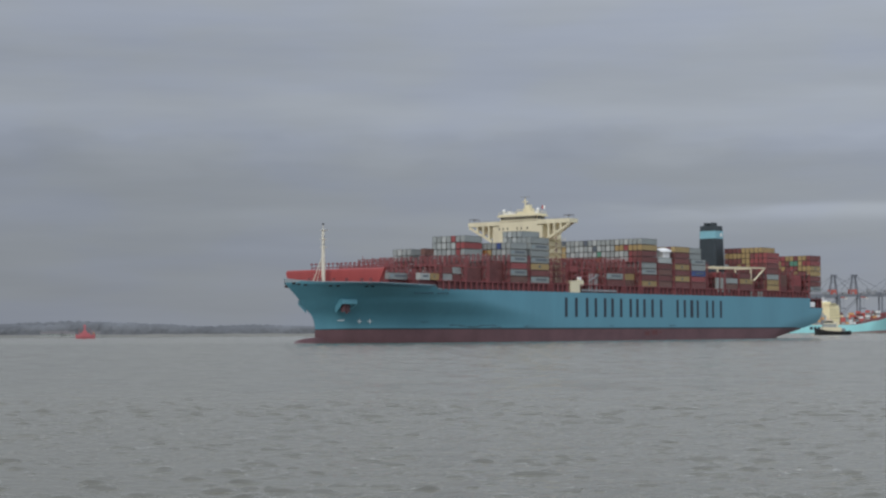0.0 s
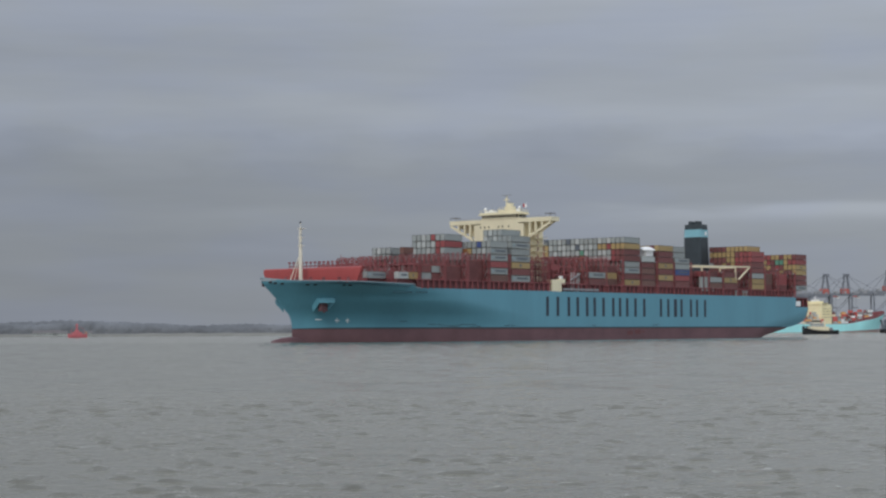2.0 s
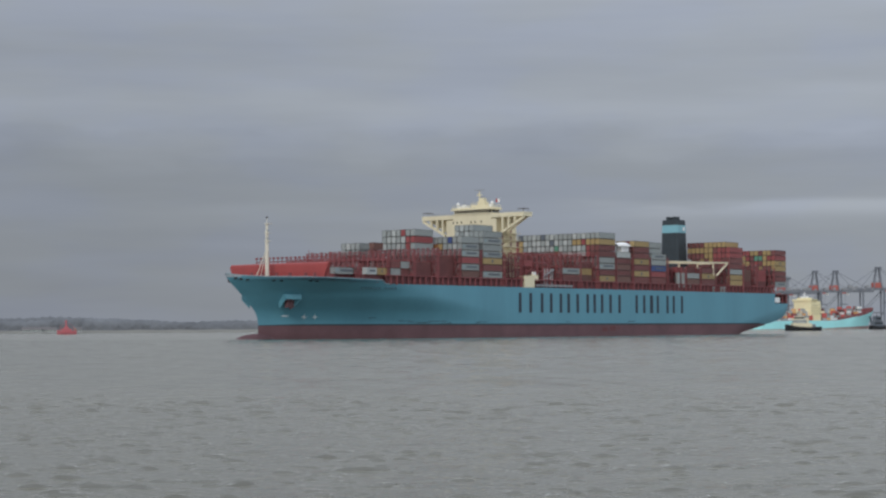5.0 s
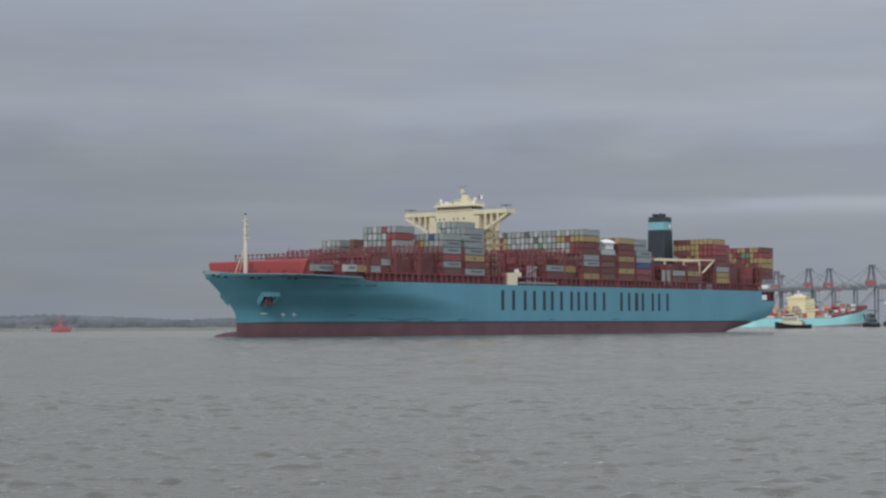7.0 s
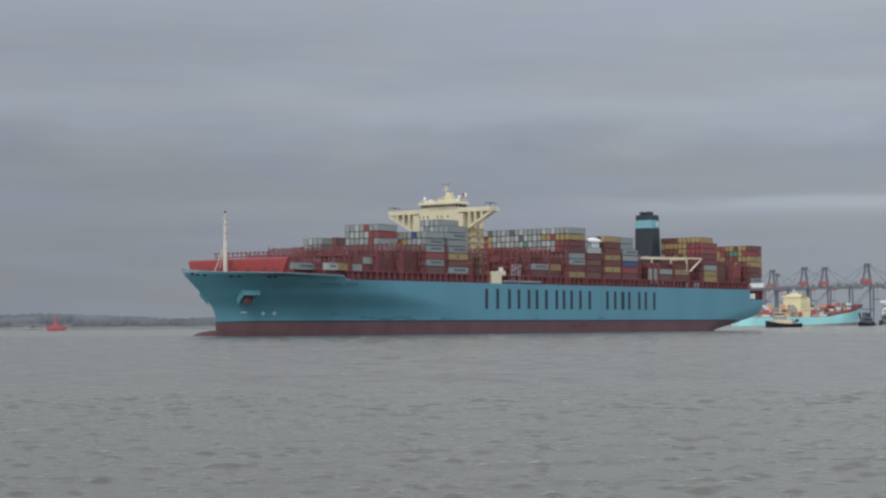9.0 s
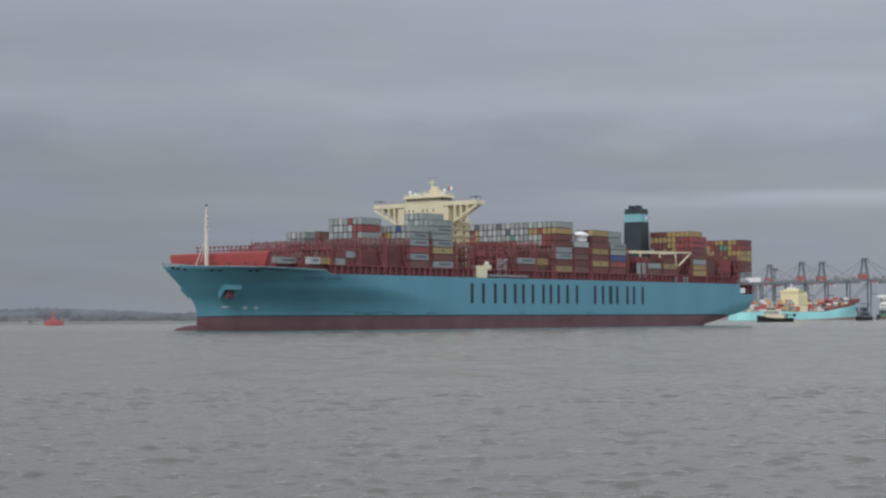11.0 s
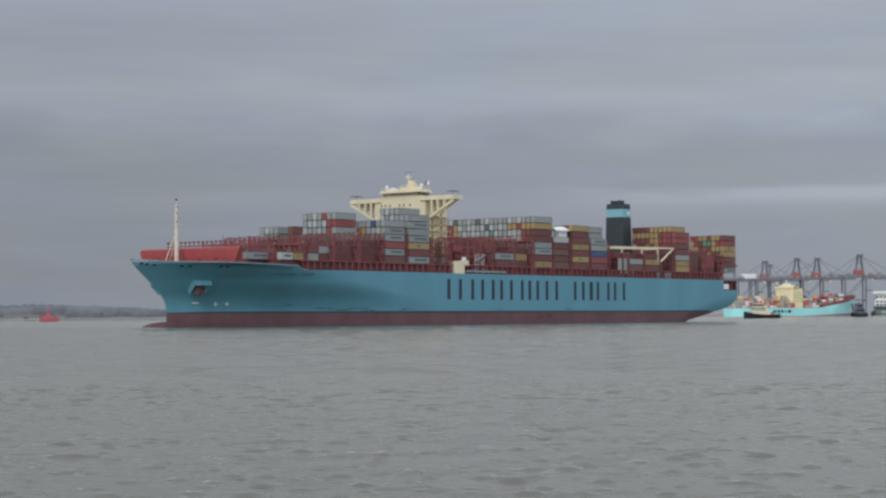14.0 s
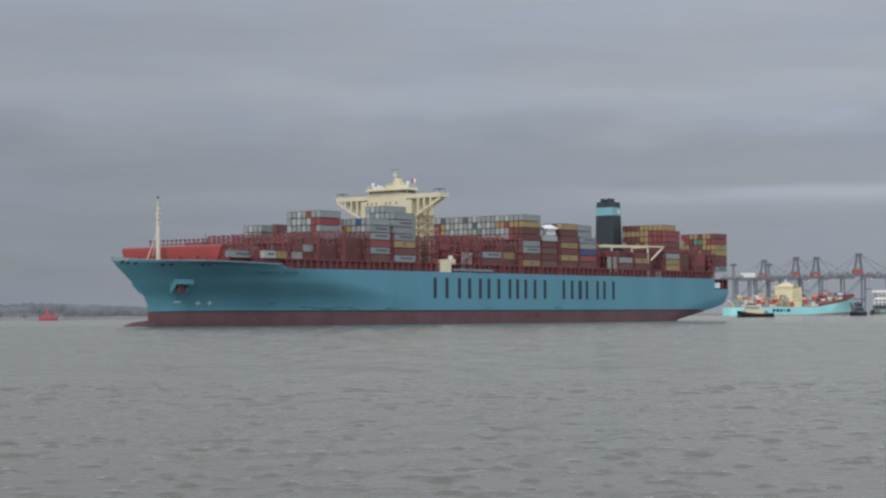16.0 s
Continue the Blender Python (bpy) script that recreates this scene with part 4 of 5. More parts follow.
def build_land():
    bm = bmesh.new()
    rng = random.Random(3)
    rows = []
    for i in range(76):
        x = -1500 + i * 22
        y = 1980 + 60 * noise.noise((x * 0.004, 0, 0))
        rows.append([(x, y - 14, -0.5), (x, y, 1.2 + 0.3 * rng.random()), (x, y + 40, 2.6 + rng.random()), (x, y + 200, 4.5 + rng.random()), (x, y + 900, 6)])
    loft(bm, rows)
    tagged(smooth(part("far_shore", bm, LAND)), "low far shore of mud and winter grass", "shore", kind="structure")
    # winter woods along the shore: an uneven ridge of crowns with small clumps breaking its outline
    crown = [(-20, 12), (-13.9, 13), (-13.3, 15), (-12.6, 16), (-11.5, 15), (-10, 13), (-9.3, 10.5), (-8, 9.5), (-7.4, 11), (-5, 9), (3, 7)]

    def top_at(x, y):
        t = lerp(math.degrees(math.atan2(x, y)), crown)
        return t * (1.08 + 0.16 * noise.noise((x * 0.016, 3, 0)) + 0.10 * noise.noise((x * 0.07, 8, 0)))
    vs, fs = [], []
    profile = ((0, 0.0), (0.8, 0.16), (1.6, 0.32), (2.6, 0.48), (4, 0.62), (6, 0.75), (9, 0.86), (12, 0.94), (16, 1.0), (40, 0.85))
    n, m = 1090, len(profile)
    for belt, (back, tall) in enumerate(((0, 0.86), (34, 1.0))):
        o = len(vs)
        for i in range(n):
            x = -1500 + 1.6 * i
            y = 2040 + back + 60 * noise.noise((x * 0.004, 0, 0))
            t = top_at(x + 40 * belt, y) * tall
            t *= 1 + 0.10 * noise.noise((x * 0.19, 5 + belt, 0))
            for k, (dy, f) in enumerate(profile):
                q = 0.0 if k == 0 else 1.0
                lump = noise.noise((x * 0.22, f * 3 + belt * 7, 1.5))
                vs.append((x + q * rng.uniform(-0.4, 0.4), y + dy - q * 2.0 * lump + q * rng.uniform(-0.25, 0.25), 2.2 + t * f + q * rng.uniform(-0.3, 0.3)))
        for i in range(n - 1):
            for k in range(m - 1):
                a = o + i * m + k
                fs.append((a, a + m, a + m + 1, a + 1))
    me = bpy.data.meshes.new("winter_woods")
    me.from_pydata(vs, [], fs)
    me.materials.append(HAZY_WOOD)
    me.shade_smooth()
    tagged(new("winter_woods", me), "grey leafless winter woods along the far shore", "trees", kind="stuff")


def house(at, w, d, h, wall, turn=0):
    ob = tagged(new("house"), "small pale house on the far shore", "house", group="houses on the far shore")
    bm = bmesh.new()
    box(bm, -w / 2, w / 2, -d / 2, d / 2, 0, h)
    part("wall", bm, wall, ob)
    bm = bmesh.new()
    prism(bm, [(-d / 2 - 0.4, h), (d / 2 + 0.4, h), (0, h + d * 0.4)], -w / 2 - 0.4, w / 2 + 0.4)
    part("roof", bm, ROOF, ob)
    for i in range(3):
        bm = bmesh.new()
        x = -w / 2 + w * (i + 0.5) / 3
        box(bm, x - 0.6, x + 0.6, -d / 2 - 0.05, -d / 2 + 0.2, h * 0.4, h * 0.75)
        part("window", bm, GLASS_DARK, ob)
    ob.matrix_basis = Matrix.Translation(at) @ pose(0, 0, 0, 0, 0, turn)


build_land()
for az, d, w, h in ((-13.85, 2016, 10, 2.6), (-13.62, 2018, 16, 2.8), (-13.3, 2022, 9, 3), (-13.12, 2020, 12, 2.4), (-12.3, 2020, 8, 2.4)):
    house(bearing(az, d) + Vector((0, 0, 1.4)), w, 7, h, PAINTS["w"], -az)


def light_vessel():
    ob = tagged(new("light_vessel"), "red moored light vessel with a lantern mast", "boat")
    bm = bmesh.new()
    rows = []
    for i in range(15):
        u = i / 14
        x = -9.5 + 19 * u
        w = 3.6 * math.sin(math.pi * (0.04 + 0.92 * u)) ** 0.45
        sheer = 3.0 + 1.4 * (2 * u - 1) ** 2
        rows.append([(x, -w * 0.7, -0.6), (x, -w, 1.2), (x, -w * 1.02, sheer), (x, w * 1.02, sheer), (x, w, 1.2), (x, w * 0.7, -0.6)])
    vs = loft(bm, rows)
    bm.faces.new(vs[0])
    bm.faces.new(vs[-1])
    smooth(part("hull", bm, HAZY_SHIP_RED, ob), 40)
    bm = bmesh.new()
    box(bm, -5.5, 4.5, -2.6, 2.6, 3.0, 5.6)
    box(bm, -3.0, 1.5, -2.0, 2.0, 5.6, 7.6)
    part("deckhouse", bm, HAZY_SHIP_RED, ob)
    bm = bmesh.new()
    tube(bm, (-0.8, 0, 7.5), (-0.8, 0, 11.6), 1.0, 0.7, 10)
    tube(bm, (-0.8, 0, 11.6), (-0.8, 0, 13.8), 1.1, 0.9, 10)
    tube(bm, (-6.5, 0, 3), (-6.5, 0, 8.4), 0.25, 0.15, 6)
    tube(bm, (6.5, 0, 3), (6.5, 0, 8.0), 0.25, 0.15, 6)
    for x in (-6.5, 6.5):
        bar(bm, (x, 0, 8.0), (-0.8, 0, 12), 0.12)
    part("lantern_mast", bm, HAZY_SHIP_RED, ob)
    bm = bmesh.new()
    tube(bm, (8.2, 0, 4), (8.2, 0, 6.2), 0.6, 0.5, 8)
    part("winch", bm, PAINTS["o"], ob)
    ob.matrix_basis = Matrix.Translation(bearing(-12.63, 1600)) @ pose(0, 0, 0, 0, 0, 10) @ Matrix.Scale(0.88, 4)


light_vessel()


def build_tug():
    ob = tagged(new("tugboat"), "black-hulled harbour tug with a cream wheelhouse following the ship", "tug")
    bm = bmesh.new()
    rows = []
    for i in range(17):
        u = i / 16
        x = -15.5 + 31 * u
        w = 5.4 * min(1, math.sin(math.pi * (0.05 + 0.93 * u)) ** 0.4)
        sheer = 4.7 - 1.7 * math.sin(math.pi * min(u * 0.75, 1)) + 0.8 * max(0, 0.25 - u) * 4
        rows.append([(x, -w * 0.75, -0.8), (x, -w * 0.97, 0.8), (x, -w, sheer), (x, w, sheer), (x, w * 0.97, 0.8), (x, w * 0.75, -0.8)])
    vs = loft(bm, rows)
    bm.faces.new(vs[0])
    bm.faces.new(vs[-1])
    smooth(part("hull", bm, BLACK, ob, "black hull with rubber fendering"), 40)
    for x in np.arange(-12, 13, 3.0):
        bm = bmesh.new()
        tube(bm, (x, -5.5, 2.4), (x, -5.0, 2.4), 0.8, 0.8, 10)
        part("tyre_fender", bm, BLACK, ob)
    bm = bmesh.new()
    loft(bm, [[(-10, -3.6, 3.0), (-10, -3.6, 6.6), (-10, 3.6, 6.6), (-10, 3.6, 3.0)], [(6, -3.6, 3.0), (6, -3.6, 6.2), (6, 3.6, 6.2), (6, 3.6, 3.0)]], True)
    for f in ([(-10, -3.6, 3.0), (-10, 3.6, 3.0), (-10, 3.6, 6.6), (-10, -3.6, 6.6)], [(6, -3.6, 3.0), (6, 3.6, 3.0), (6, 3.6, 6.2), (6, -3.6, 6.2)]):
        bm.faces.new([bm.verts.new(v) for v in f])
    part("deckhouse", bm, CREAM, ob)
    bm = bmesh.new()
    box(bm, -8.4, 1.6, -3.0, 3.0, 6.4, 9.0)
    part("boat_deck", bm, PAINTS["g"], ob, "grey upper deckhouse")
    bm = bmesh.new()
    prism(bm, [(-2.8, 9.0), (2.8, 9.0), (2.4, 12.2), (-2.4, 12.2)], -7.0, -1.0)
    part("wheelhouse", bm, CREAM, ob)
    bm = bmesh.new()
    box(bm, -7.06, -0.94, -2.72, 2.72, 10.2, 11.4)
    part("wheelhouse_glazing", bm, GLASS_DARK, ob)
    bm = bmesh.new()
    box(bm, -7.4, -0.6, -3.0, 3.0, 12.2, 12.5)
    part("wheelhouse_roof", bm, WHITE, ob)
    for y in (-2.2, 2.2):
        bm = bmesh.new()
        tube(bm, (2.8, y, 5.8), (2.8, y, 11.0), 0.8, 0.7, 10)
        part("exhaust", bm, CREAM, ob)
    bm = bmesh.new()
    tube(bm, (-3.0, 0, 12.4), (-3.0, 0, 18.0), 0.35, 0.2, 8)
    bar(bm, (-3, -1.8, 15.5), (-3, 1.8, 15.5), 0.25)
    bar(bm, (-4.6, 0, 14.2), (-1.4, 0, 14.2), 0.4)
    part("mast", bm, CREAM, ob)
    bm = bmesh.new()
    railing(bm, (-8.3, -2.9, 9.0), (1.5, -2.9, 9.0), 6)
    railing(bm, (-9.9, -3.5, 6.5), (5.9, -3.5, 6.2), 8)
    part("rail", bm, WHITE, ob)
    bm = bmesh.new()
    tube(bm, (9, -1.6, 4.4), (9, 1.6, 4.4), 1.2, 1.2, 10)
    box(bm, 7.6, 10.4, -2.0, 2.0, 2.6, 4.0)
    part("towing_winch", bm, STEEL, ob)
    return ob


tug = build_tug()


def far_ship():
    """A moored ship of the same line, bow to the east."""
    a, b = bearing(8.72, 2150), bearing(12.62, 2330)
    length = (b - a).length
    turn = math.degrees(math.atan2(b.y - a.y, b.x - a.x))
    ob = tagged(new("moored_container_ship"), "pale turquoise container ship with a cream house moored at the quay", "ship")
    dz = lambda x: lerp(x, [(0, 10.0), (length * 0.62, 10.6), (length * 0.78, 15.5), (length * 0.9, 20), (length, 23.6)])
    bz = lambda x: lerp(x, [(0, 0.3), (length * 0.5, 0.9), (length, 4.6)])

    def hb(x, z):
        s0 = length - lerp(z, [(0, 12), (8, 9), (25, 0)])
        u = min(max((s0 - x) / lerp(z, [(0, 70), (25, 40)]), 0), 1)
        v = min(max(x / 18 + 0.45, 0), 1)
        return 16 * math.sin(u * math.pi / 2) ** 0.7 * v

    def sheet(low, z1, n):
        bm = bmesh.new()
        for side in (-1, 1):
            rows = []
            for i in range(61):
                x = length * i / 60
                z0 = low(x)
                row = []
                for k in range(n + 1):
                    z = z0 + (z1(x) - z0) * k / n
                    xx = min(x, length - lerp(z, [(0, 12), (8, 9), (25, 0)]))
                    row.append((xx, side * max(hb(xx, z), 0.02), z))
                rows.append(row)
            loft(bm, rows)
        f = []
        z0 = low(0)
        for side in (-1, 1):
            ks = range(n + 1) if side < 0 else range(n, -1, -1)
            f += [bm.verts.new((0, side * hb(0, z0 + (z1(0) - z0) * k / n), z0 + (z1(0) - z0) * k / n)) for k in ks]
        bm.faces.new(f)
        return bm
    smooth(part("hull", sheet(bz, dz, 8), FAR_HULL, ob, "pale turquoise hull"), 60)
    smooth(part("boot_topping", sheet(lambda x: -1.0, bz, 2), FADED_BOOT, ob), 60)
    bm = bmesh.new()
    loft(bm, [[(length * i / 60, -max(hb(length * i / 60, 13) - 0.1, 0.02), dz(length * i / 60) - 0.3), (length * i / 60, max(hb(length * i / 60, 13) - 0.1, 0.02), dz(length * i / 60) - 0.3)] for i in range(60)])
    part("deck", bm, OXIDE, ob)
    bm = bmesh.new()
    for side in (-1, 1):
        rows = []
        for i in range(23):
            x = length * (0.62 + 0.37 * i / 22)
            w, t = max(hb(x, 20) - 0.2, 0.2), dz(x) + lerp(i, [(0, 0.2), (8, 3.4), (22, 3.8)])
            rows.append([(x, side * w, dz(x) - 0.4), (x, side * w, t), (x, side * (w - 0.35), t), (x, side * (w - 0.35), dz(x) - 0.4)])
        loft(bm, rows, True)
    box(bm, length * 0.985, length * 0.99, -2, 2, dz(length * 0.98), dz(length * 0.98) + 3.5)
    part("forward_bulwark", bm, OXIDE, ob, "oxide red forward bulwark")
    bm = bmesh.new()
    box(bm, 101, 119, -13.5, 13.5, 10, 31)
    box(bm, 101, 118, -13.6, 13.6, 31, 34.2)
    box(bm, 100, 111, -15, 15, 34.2, 36.4)
    box(bm, 102, 109, -9, 9, 36.4, 38.0)
    part("accommodation_block", bm, SUNLIT_CREAM, ob, "cream accommodation block")
    for z in (18, 21.5, 25, 28.3):
        bm = bmesh.new()
        box(bm, 101, 119.4, -14.0, -13.4, z - 1.3, z - 1.1)
        part("gallery", bm, SUNLIT_CREAM, ob)
        for k in range(5):
            bm = bmesh.new()
            box(bm, 102.4 + k * 3.4, 103.2 + k * 3.4, -13.7, -13.4, z, z + 1.2)
            part("cabin_window", bm, PORT_BROWN, ob)
    bm = bmesh.new()
    box(bm, 102, 108, -4, 4, 37.9, 40.0)
    tube(bm, (105, 0, 39.6), (105, 0, 45), 0.5, 0.3, 6)
    bar(bm, (105, -3, 43), (105, 3, 43), 0.4)
    part("radar_mast", bm, WHITE, ob)
    bm = bmesh.new()
    box(bm, 112.5, 117.5, -4, 4, 34.2, 36.6)
    part("funnel", bm, FAR_HULL, ob, "pale turquoise funnel")
    for i in range(8):
        bm = bmesh.new()
        box(bm, 100.5 + i * 1.3, 101.4 + i * 1.3, -15.06, -14.9, 34.8, 36.0)
        part("bridge_pane", bm, GLASS_DARK, ob)
    for k, (a0, b0) in enumerate(((62, 67), (69, 74), (76, 80), (83, 85), (88, 94))):
        bm = bmesh.new()
        box(bm, a0, b0, -16.12, -15.9, 4.6, 8.0)
        part("side_mark_bar", bm, LETTER, ob)
    bm = bmesh.new()
    bar(bm, (length - 24, -13.6, 15.5), (length - 21, -13.0, 9.0), 1.6)
    part("anchor", bm, LETTER, ob)
    rng = random.Random(11)
    for x in list(np.arange(4, 97, 6.6)) + list(np.arange(122, length * 0.80, 6.6)):
        wide = min(hb(x, 15), 15.2)
        for r in range(4):
            y = -wide + 0.3 + r * 3.1
            if y > wide - 2.6:
                continue
            n = rng.choice((2, 3, 3, 4, 4, 5)) + (0 if x < 99 else rng.choice((-1, 0, 0, 1)))
            for q in range(max(n, 1) if r else max(n - 1, 1)):
                o = new("container", container_mesh(rng.choice("xgweerfcwgfexw" if x < 99 else "gwereexfcedgwx"), 6.06))
                o.parent = ob
                o.location = (x, y, dz(x) + 0.6 + q * 2.83)
    # slim deck cranes and lashing frames between the bays
    for x in (24, 57, 84, 152, 178):
        bm = bmesh.new()
        for y in (-14.6, -7, 0):
            bar(bm, (x, y, dz(x) - 0.3), (x, y, dz(x) + 10.5), 0.5)
        for h in (3.2, 6.4, 9.6):
            bar(bm, (x, -14.6, dz(x) + h), (x, 0, dz(x) + h), 0.4)
        part("lashing_frame", bm, OXIDE, ob, "oxide red lashing frame")
    ob.matrix_basis = Matrix.Translation(a) @ pose(0, 0, 0, 0, 0, turn)


far_ship()


def quay_crane(house_paint, house_label, house_long=12, apex=True):
    """A ship-to-shore crane: portal legs, long girder and boom, apex frame with stays, machine house."""
    ob = tagged(new("quay_crane"), "slate blue ship-to-shore crane with a " + house_label, "crane", group="cranes on the quay")
    for x in (-13, 13):
        for y in (-9, 9):
            bm = bmesh.new()
            bar(bm, (x, y, 0), (x, y, 46), 1.7)
            part("leg", bm, HAZY_CRANE_BLUE, ob)
    bm = bmesh.new()
    for x in (-13, 13):
        bar(bm, (x, -9, 16), (x, 9, 16), 1.5)
        bar(bm, (x, -9, 45), (x, 9, 45), 1.5)
    for y in (-9, 9):
        bar(bm, (-13, y, 17), (13, y, 17), 1.5)
        bar(bm, (-13, y, 17), (13, y, 44), 0.7)
    part("portal_beam", bm, HAZY_CRANE_BLUE, ob)
    bm = bmesh.new()
    for y in (-3.5, 3.5):
        bar(bm, (-34, y, 46.6), (58, y, 46.6), 1.6, 3.0)
    for x in range(-34, 59, 8):
        bar(bm, (x, -3.5, 46.6), (x, 3.5, 46.6), 0.8)
    bar(bm, (-34, -3.5, 49.2), (58, -3.5, 49.2), 0.3)
    for x in range(-34, 59, 4):
        bar(bm, (x, -3.5, 47.6), (x, -3.5, 49.2), 0.2)
    part("boom", bm, HAZY_CRANE_BLUE, ob)
    if apex:
        bm = bmesh.new()
        for y in (-5, 5):
            bar(bm, (12, y, 47), (9, y * 0.5, 73), 1.3)
            bar(bm, (1, y, 47), (6, y * 0.5, 73), 1.1)
        for z in (56, 64):
            bar(bm, (3, 0, z), (11, 0, z), 0.7)
        bar(bm, (4, 0, 73.5), (12, 0, 73.5), 5.0, 1.8)
        part("apex_frame", bm, HAZY_CRANE_BLUE, ob)
        for a, b in (((9, 0, 73), (34, 0, 48)), ((9, 0, 73), (54, 0, 48)), ((6, 0, 73), (-30, 0, 48)), ((6, 0, 73), (-14, 0, 48))):
            bm = bmesh.new()
            bar(bm, a, b, 0.5)
            part("stay", bm, HAZY_CRANE_BLUE, ob)
    bm = bmesh.new()
    box(bm, 12 - house_long, 12, -4.5, 4.5, 48.2, 54.5)
    part("machine_house", bm, house_paint, ob, house_label)
    # machinery lumps, trolley and hoist ropes on the girder
    for x, w, h in ((-30, 5, 3.4), (-21, 3, 2.2), (-8, 4, 3.0), (19, 5, 2.6), (31, 3, 3.6), (43, 4, 2.4), (55, 3, 3.2)):
        bm = bmesh.new()
        box(bm, x, x + w, -4.6, 4.6, 48.1, 48.1 + h)
        part("machinery_box", bm, STEEL, ob, "grey machinery box")
    bm = bmesh.new()
    box(bm, 15, 21, -4.4, 4.4, 43.6, 45.1)
    part("trolley", bm, CRANE_RED, ob)
    bm = bmesh.new()
    for x in (16, 20):
        bar(bm, (x, -1.5, 30), (x, -1.5, 43.6), 0.3)
    box(bm, 13, 23, -2.4, 0.4, 28.6, 30)
    part("spreader", bm, HAZY_CRANE_BLUE, ob)
    for x in (-13, 13):
        bm = bmesh.new()
        for k in range(8):
            z0, a = 18 + 3.4 * k, 1.5 if k % 2 else -1.5
            bar(bm, (x - a, -9.9, z0), (x + a, -9.9, z0 + 3.4), 0.5)
        part("stairway", bm, HAZY_CRANE_BLUE, ob)
    bm = bmesh.new()
    box(bm, 22, 25, -2, 2, 42, 45)
    part("cabin", bm, WHITE, ob)
    return ob


def gear_tower():
    """A slim lattice light tower on the quay with a ring of lamps."""
    ob = tagged(new("lighting_tower"), "slim grey lattice lighting tower on the quay", "tower")
    bm = bmesh.new()
    for x in (-1.6, 1.6):
        for y in (-1.6, 1.6):
            bar(bm, (x, y, 0), (x * 0.6, y * 0.6, 64), 0.5)
    for k in range(16):
        z = 4 * k
        bar(bm, (-1.5, -1.5, z), (1.4, -1.4, z + 4), 0.3)
        bar(bm, (1.5, -1.5, z), (-1.4, -1.4, z + 4), 0.3)
    part("lattice", bm, HAZY_CRANE_BLUE, ob)
    bm = bmesh.new()
    for k in range(10):
        a = k * math.tau / 10
        box(bm, 3.6 * math.cos(a) - 0.6, 3.6 * math.cos(a) + 0.6, 3.6 * math.sin(a) - 0.6, 3.6 * math.sin(a) + 0.6, 63, 66)
        bar(bm, (0, 0, 64), (3.6 * math.cos(a), 3.6 * math.sin(a), 64), 0.4)
    part("lamp_ring", bm, HAZY_CRANE_BLUE, ob)
    return ob


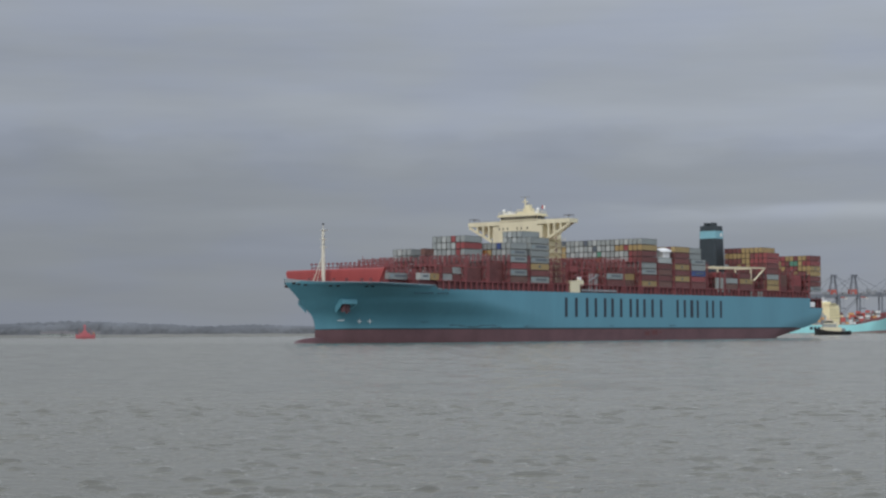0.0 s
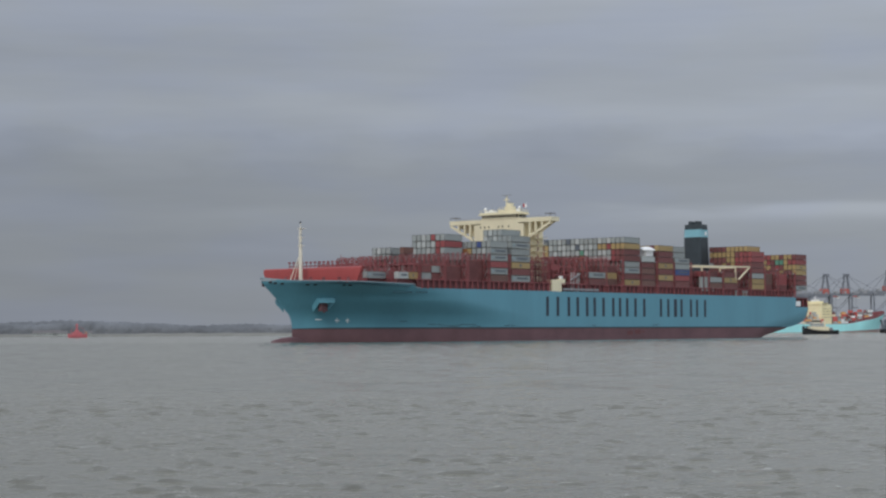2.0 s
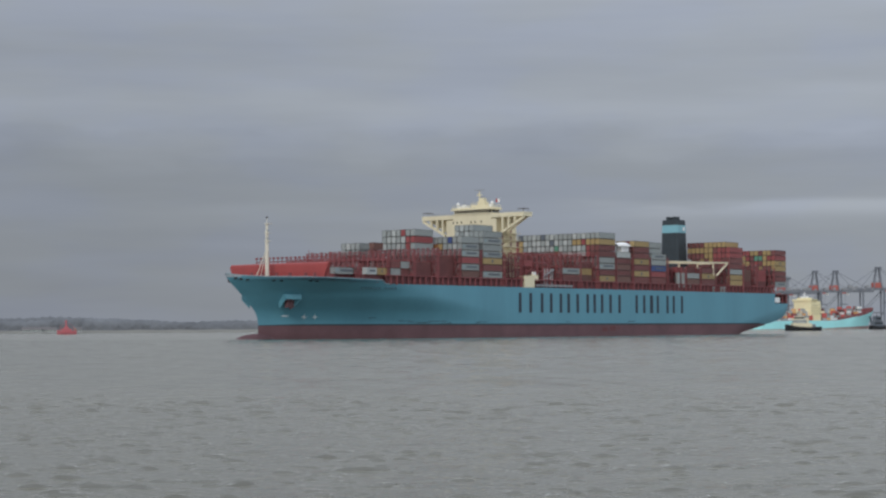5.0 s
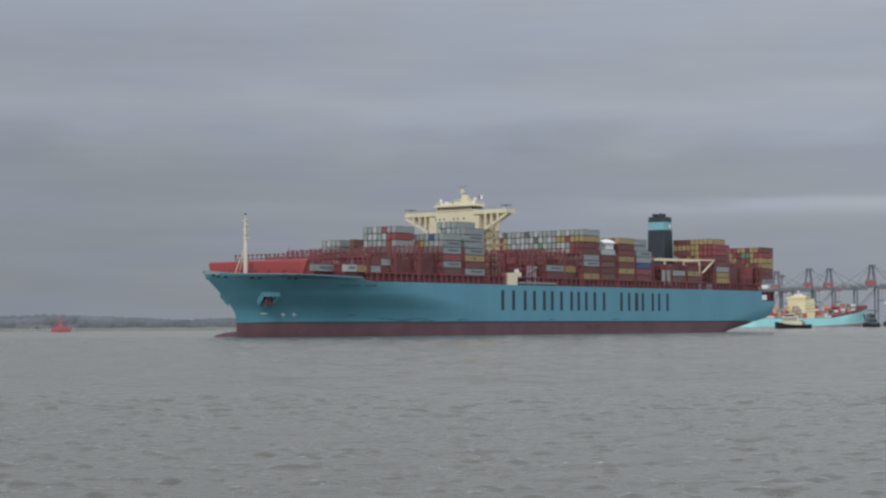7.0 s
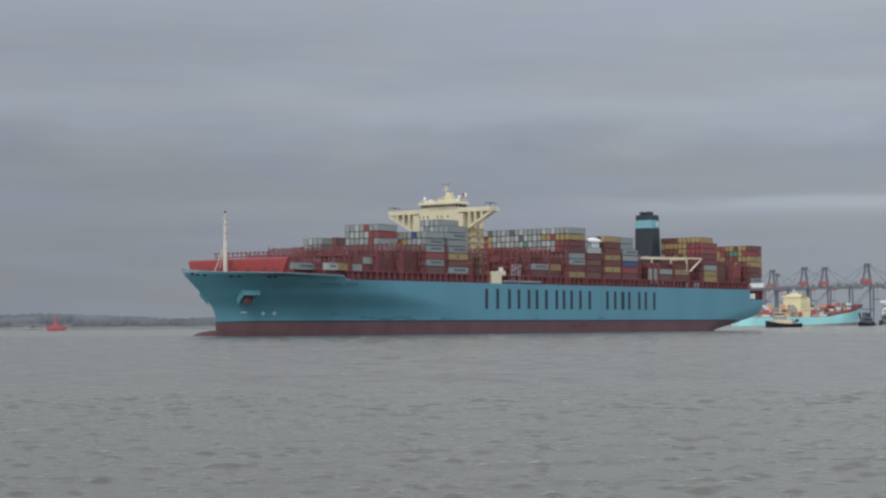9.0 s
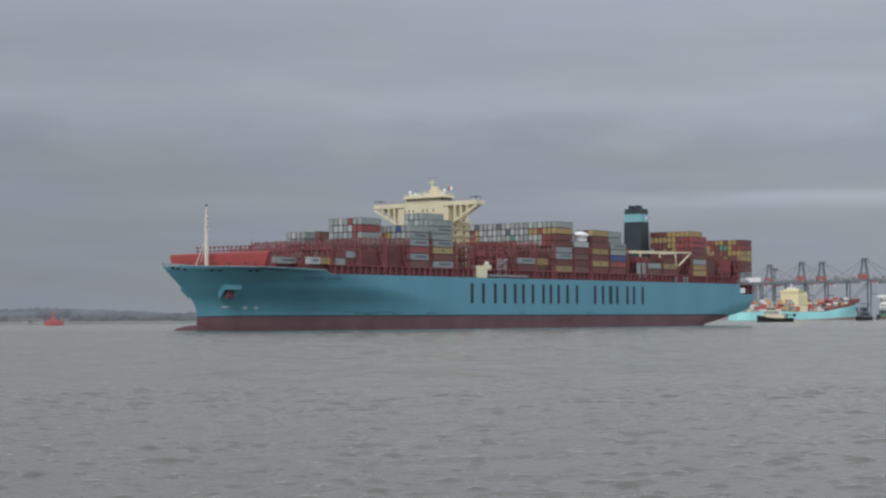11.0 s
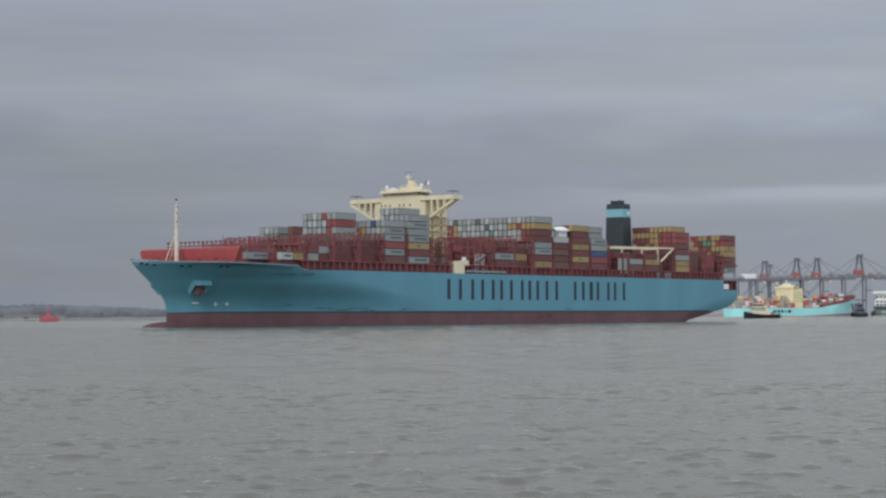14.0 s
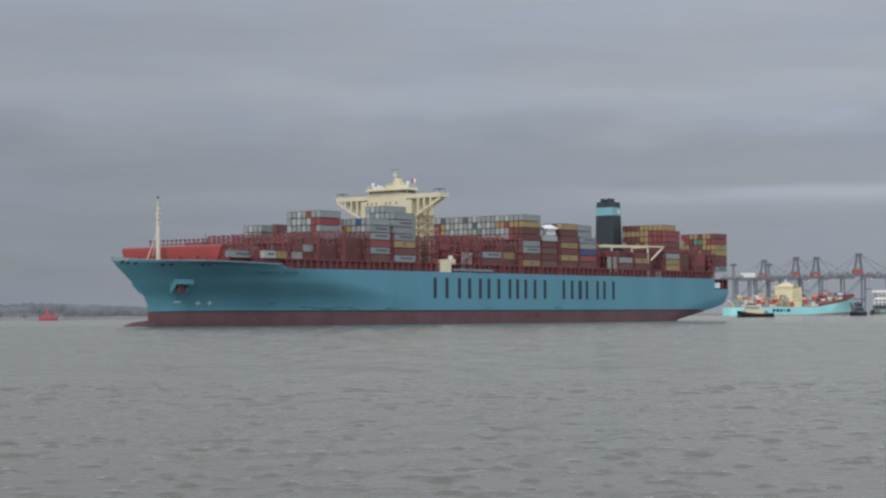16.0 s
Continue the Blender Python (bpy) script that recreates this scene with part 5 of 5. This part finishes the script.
def terminal():
    bm = bmesh.new()
    box(bm, 250, 1500, 2370, 3000, -2, 3.2)
    tagged(part("quay", bm, QUAY), "pale concrete container quay", "quay", kind="structure")
    first = quay_crane(CRANE_RED, "red machine house")
    first.matrix_basis = pose(453, 2400, 3.2, 0, 0, 0)
    for x, y, k in ((480, 2400, 1.0), (536, 2400, 1.06), (596, 2400, 1.0), (650, 2400, 1.0)):
        copy_thing(first, pose(x, y, 3.2) @ Matrix.Scale(k, 4))
    copy_thing(first, pose(431, 2520, 3.2))
    pale = quay_crane(WHITE, "white machine house", 19, False)
    pale.matrix_basis = pose(400, 2440, 3.2)
    gear_tower().matrix_basis = pose(377, 2400, 3.2)
    g = gear_tower()
    g.matrix_basis = pose(426, 2410, 3.2)
    # a dark workboat at the bow of the moored ship and a white quay office
    w = tagged(new("work_boat"), "dark work boat lying off the quay", "boat")
    bm = bmesh.new()
    loft(bm, [[(x, -h, -0.5), (x, -h, z), (x, h, z), (x, h, -0.5)] for x, h, z in ((-11, 3, 4.5), (-6, 4, 3.6), (6, 4, 3.2), (11, 2.2, 5.0))])
    box(bm, -11, 11, -3, 3, 0.2, 3.2)
    part("hull", bm, BLACK, w, "black hull")
    bm = bmesh.new()
    box(bm, -8, 6, -3, 3, 3, 9)
    box(bm, -5, 3, -2.6, 2.6, 9, 15)
    part("wheelhouse", bm, PAINTS["k"], w)
    bm = bmesh.new()
    for z, x0, x1 in ((6.4, -7.4, 5.4), (11.8, -4.6, 2.6)):
        box(bm, x0, x1, -3.06, 3.06, z, z + 1.2)
    part("wheelhouse_glazing", bm, GLASS_DARK, w)
    bm = bmesh.new()
    railing(bm, (-8, -3, 9), (6, -3, 9), 6, 1.3)
    bar(bm, (-9, 0, 4), (-1, 0, 17), 0.5)
    bar(bm, (8, 0, 4), (-1, 0, 17), 0.4)
    part("derrick", bm, STEEL, w)
    bm = bmesh.new()
    tube(bm, (-1, 0, 14.5), (-1, 0, 20), 0.4, 0.2, 6)
    part("mast", bm, HAZY_CRANE_BLUE, w)
    w.matrix_basis = Matrix.Translation(bearing(12.74, 1980)) @ pose(0, 0, 0, 0, 0, 35) @ Matrix.Scale(0.95, 4)
    q = tagged(new("moored_ferry"), "white moored vessel with stepped decks", "ship")
    bm = bmesh.new()
    box(bm, 0, 60, -8, 8, -0.5, 6)
    part("hull", bm, LETTER, q)
    bm = bmesh.new()
    box(bm, 3, 58, -7.5, 7.5, 6, 12)
    part("lower_deck", bm, PAINTS["k"], q, "dark lower deck")
    bm = bmesh.new()
    box(bm, 3.4, 58, -7.4, 7.4, 12, 19)
    box(bm, 1, 58, -9.5, 9.5, 26, 29)
    box(bm, 5, 58, -6.5, 6.5, 19, 26)
    part("superstructure", bm, WHITE, q, "white stepped superstructure")
    rng = random.Random(21)
    for i in range(8):
        for k in range(2):
            o = new("container", container_mesh(rng.choice("tdbkwrtk"), 6.06))
            o.parent = q
            o.location = (3.5 + 6.4 * i, -11.2, 1.0 + 2.83 * k)
    bm = bmesh.new()
    box(bm, 1, 56, -12.4, -8.0, -0.6, 0.9)
    part("cargo_sponson", bm, PAINTS["w"], q, "pale low deck carrying boxes")
    for z in (8.5, 12.5, 16, 21.5):
        for i in range(12):
            bm = bmesh.new()
            box(bm, 4.5 + i * 4.3, 7.4 + i * 4.3, -7.6 if z < 19 else -6.6, -6.3, z, z + 1.7)
            part("window", bm, GLASS_DARK, q)
    q.matrix_basis = Matrix.Translation(bearing(13.12, 2150)) @ pose(0, 0, 0, 0, 0, -8)


terminal()


def motions():
    walk(ship, [(t, pose(x, y, 0.5, 0, 0, r)) for t, x, y, r in ((0, -77.86, 691.70, 53.23), (4, -88.54, 677.91, 53.04), (8, -99.06, 664.42, 52.91),
                                                              (12, -109.51, 650.71, 52.84), (16, -119.97, 636.27, 52.83))])
    rows = []
    for t, az, d in ((0, 10.83, 1545), (4, 10.56, 1538), (8, 10.30, 1530), (12, 9.95, 1522), (16, 9.61, 1515)):
        rows.append((t, Matrix.Translation(bearing(az, d)) @ pose(0, 0, 0, 0, 0, 12)))
    walk(tug, rows)
    walk(water, [(0, pose(0, 0, 0)), (8, pose(-7.0, 0.4, 0)), (16, pose(-14.0, 0.8, 0))])


motions()
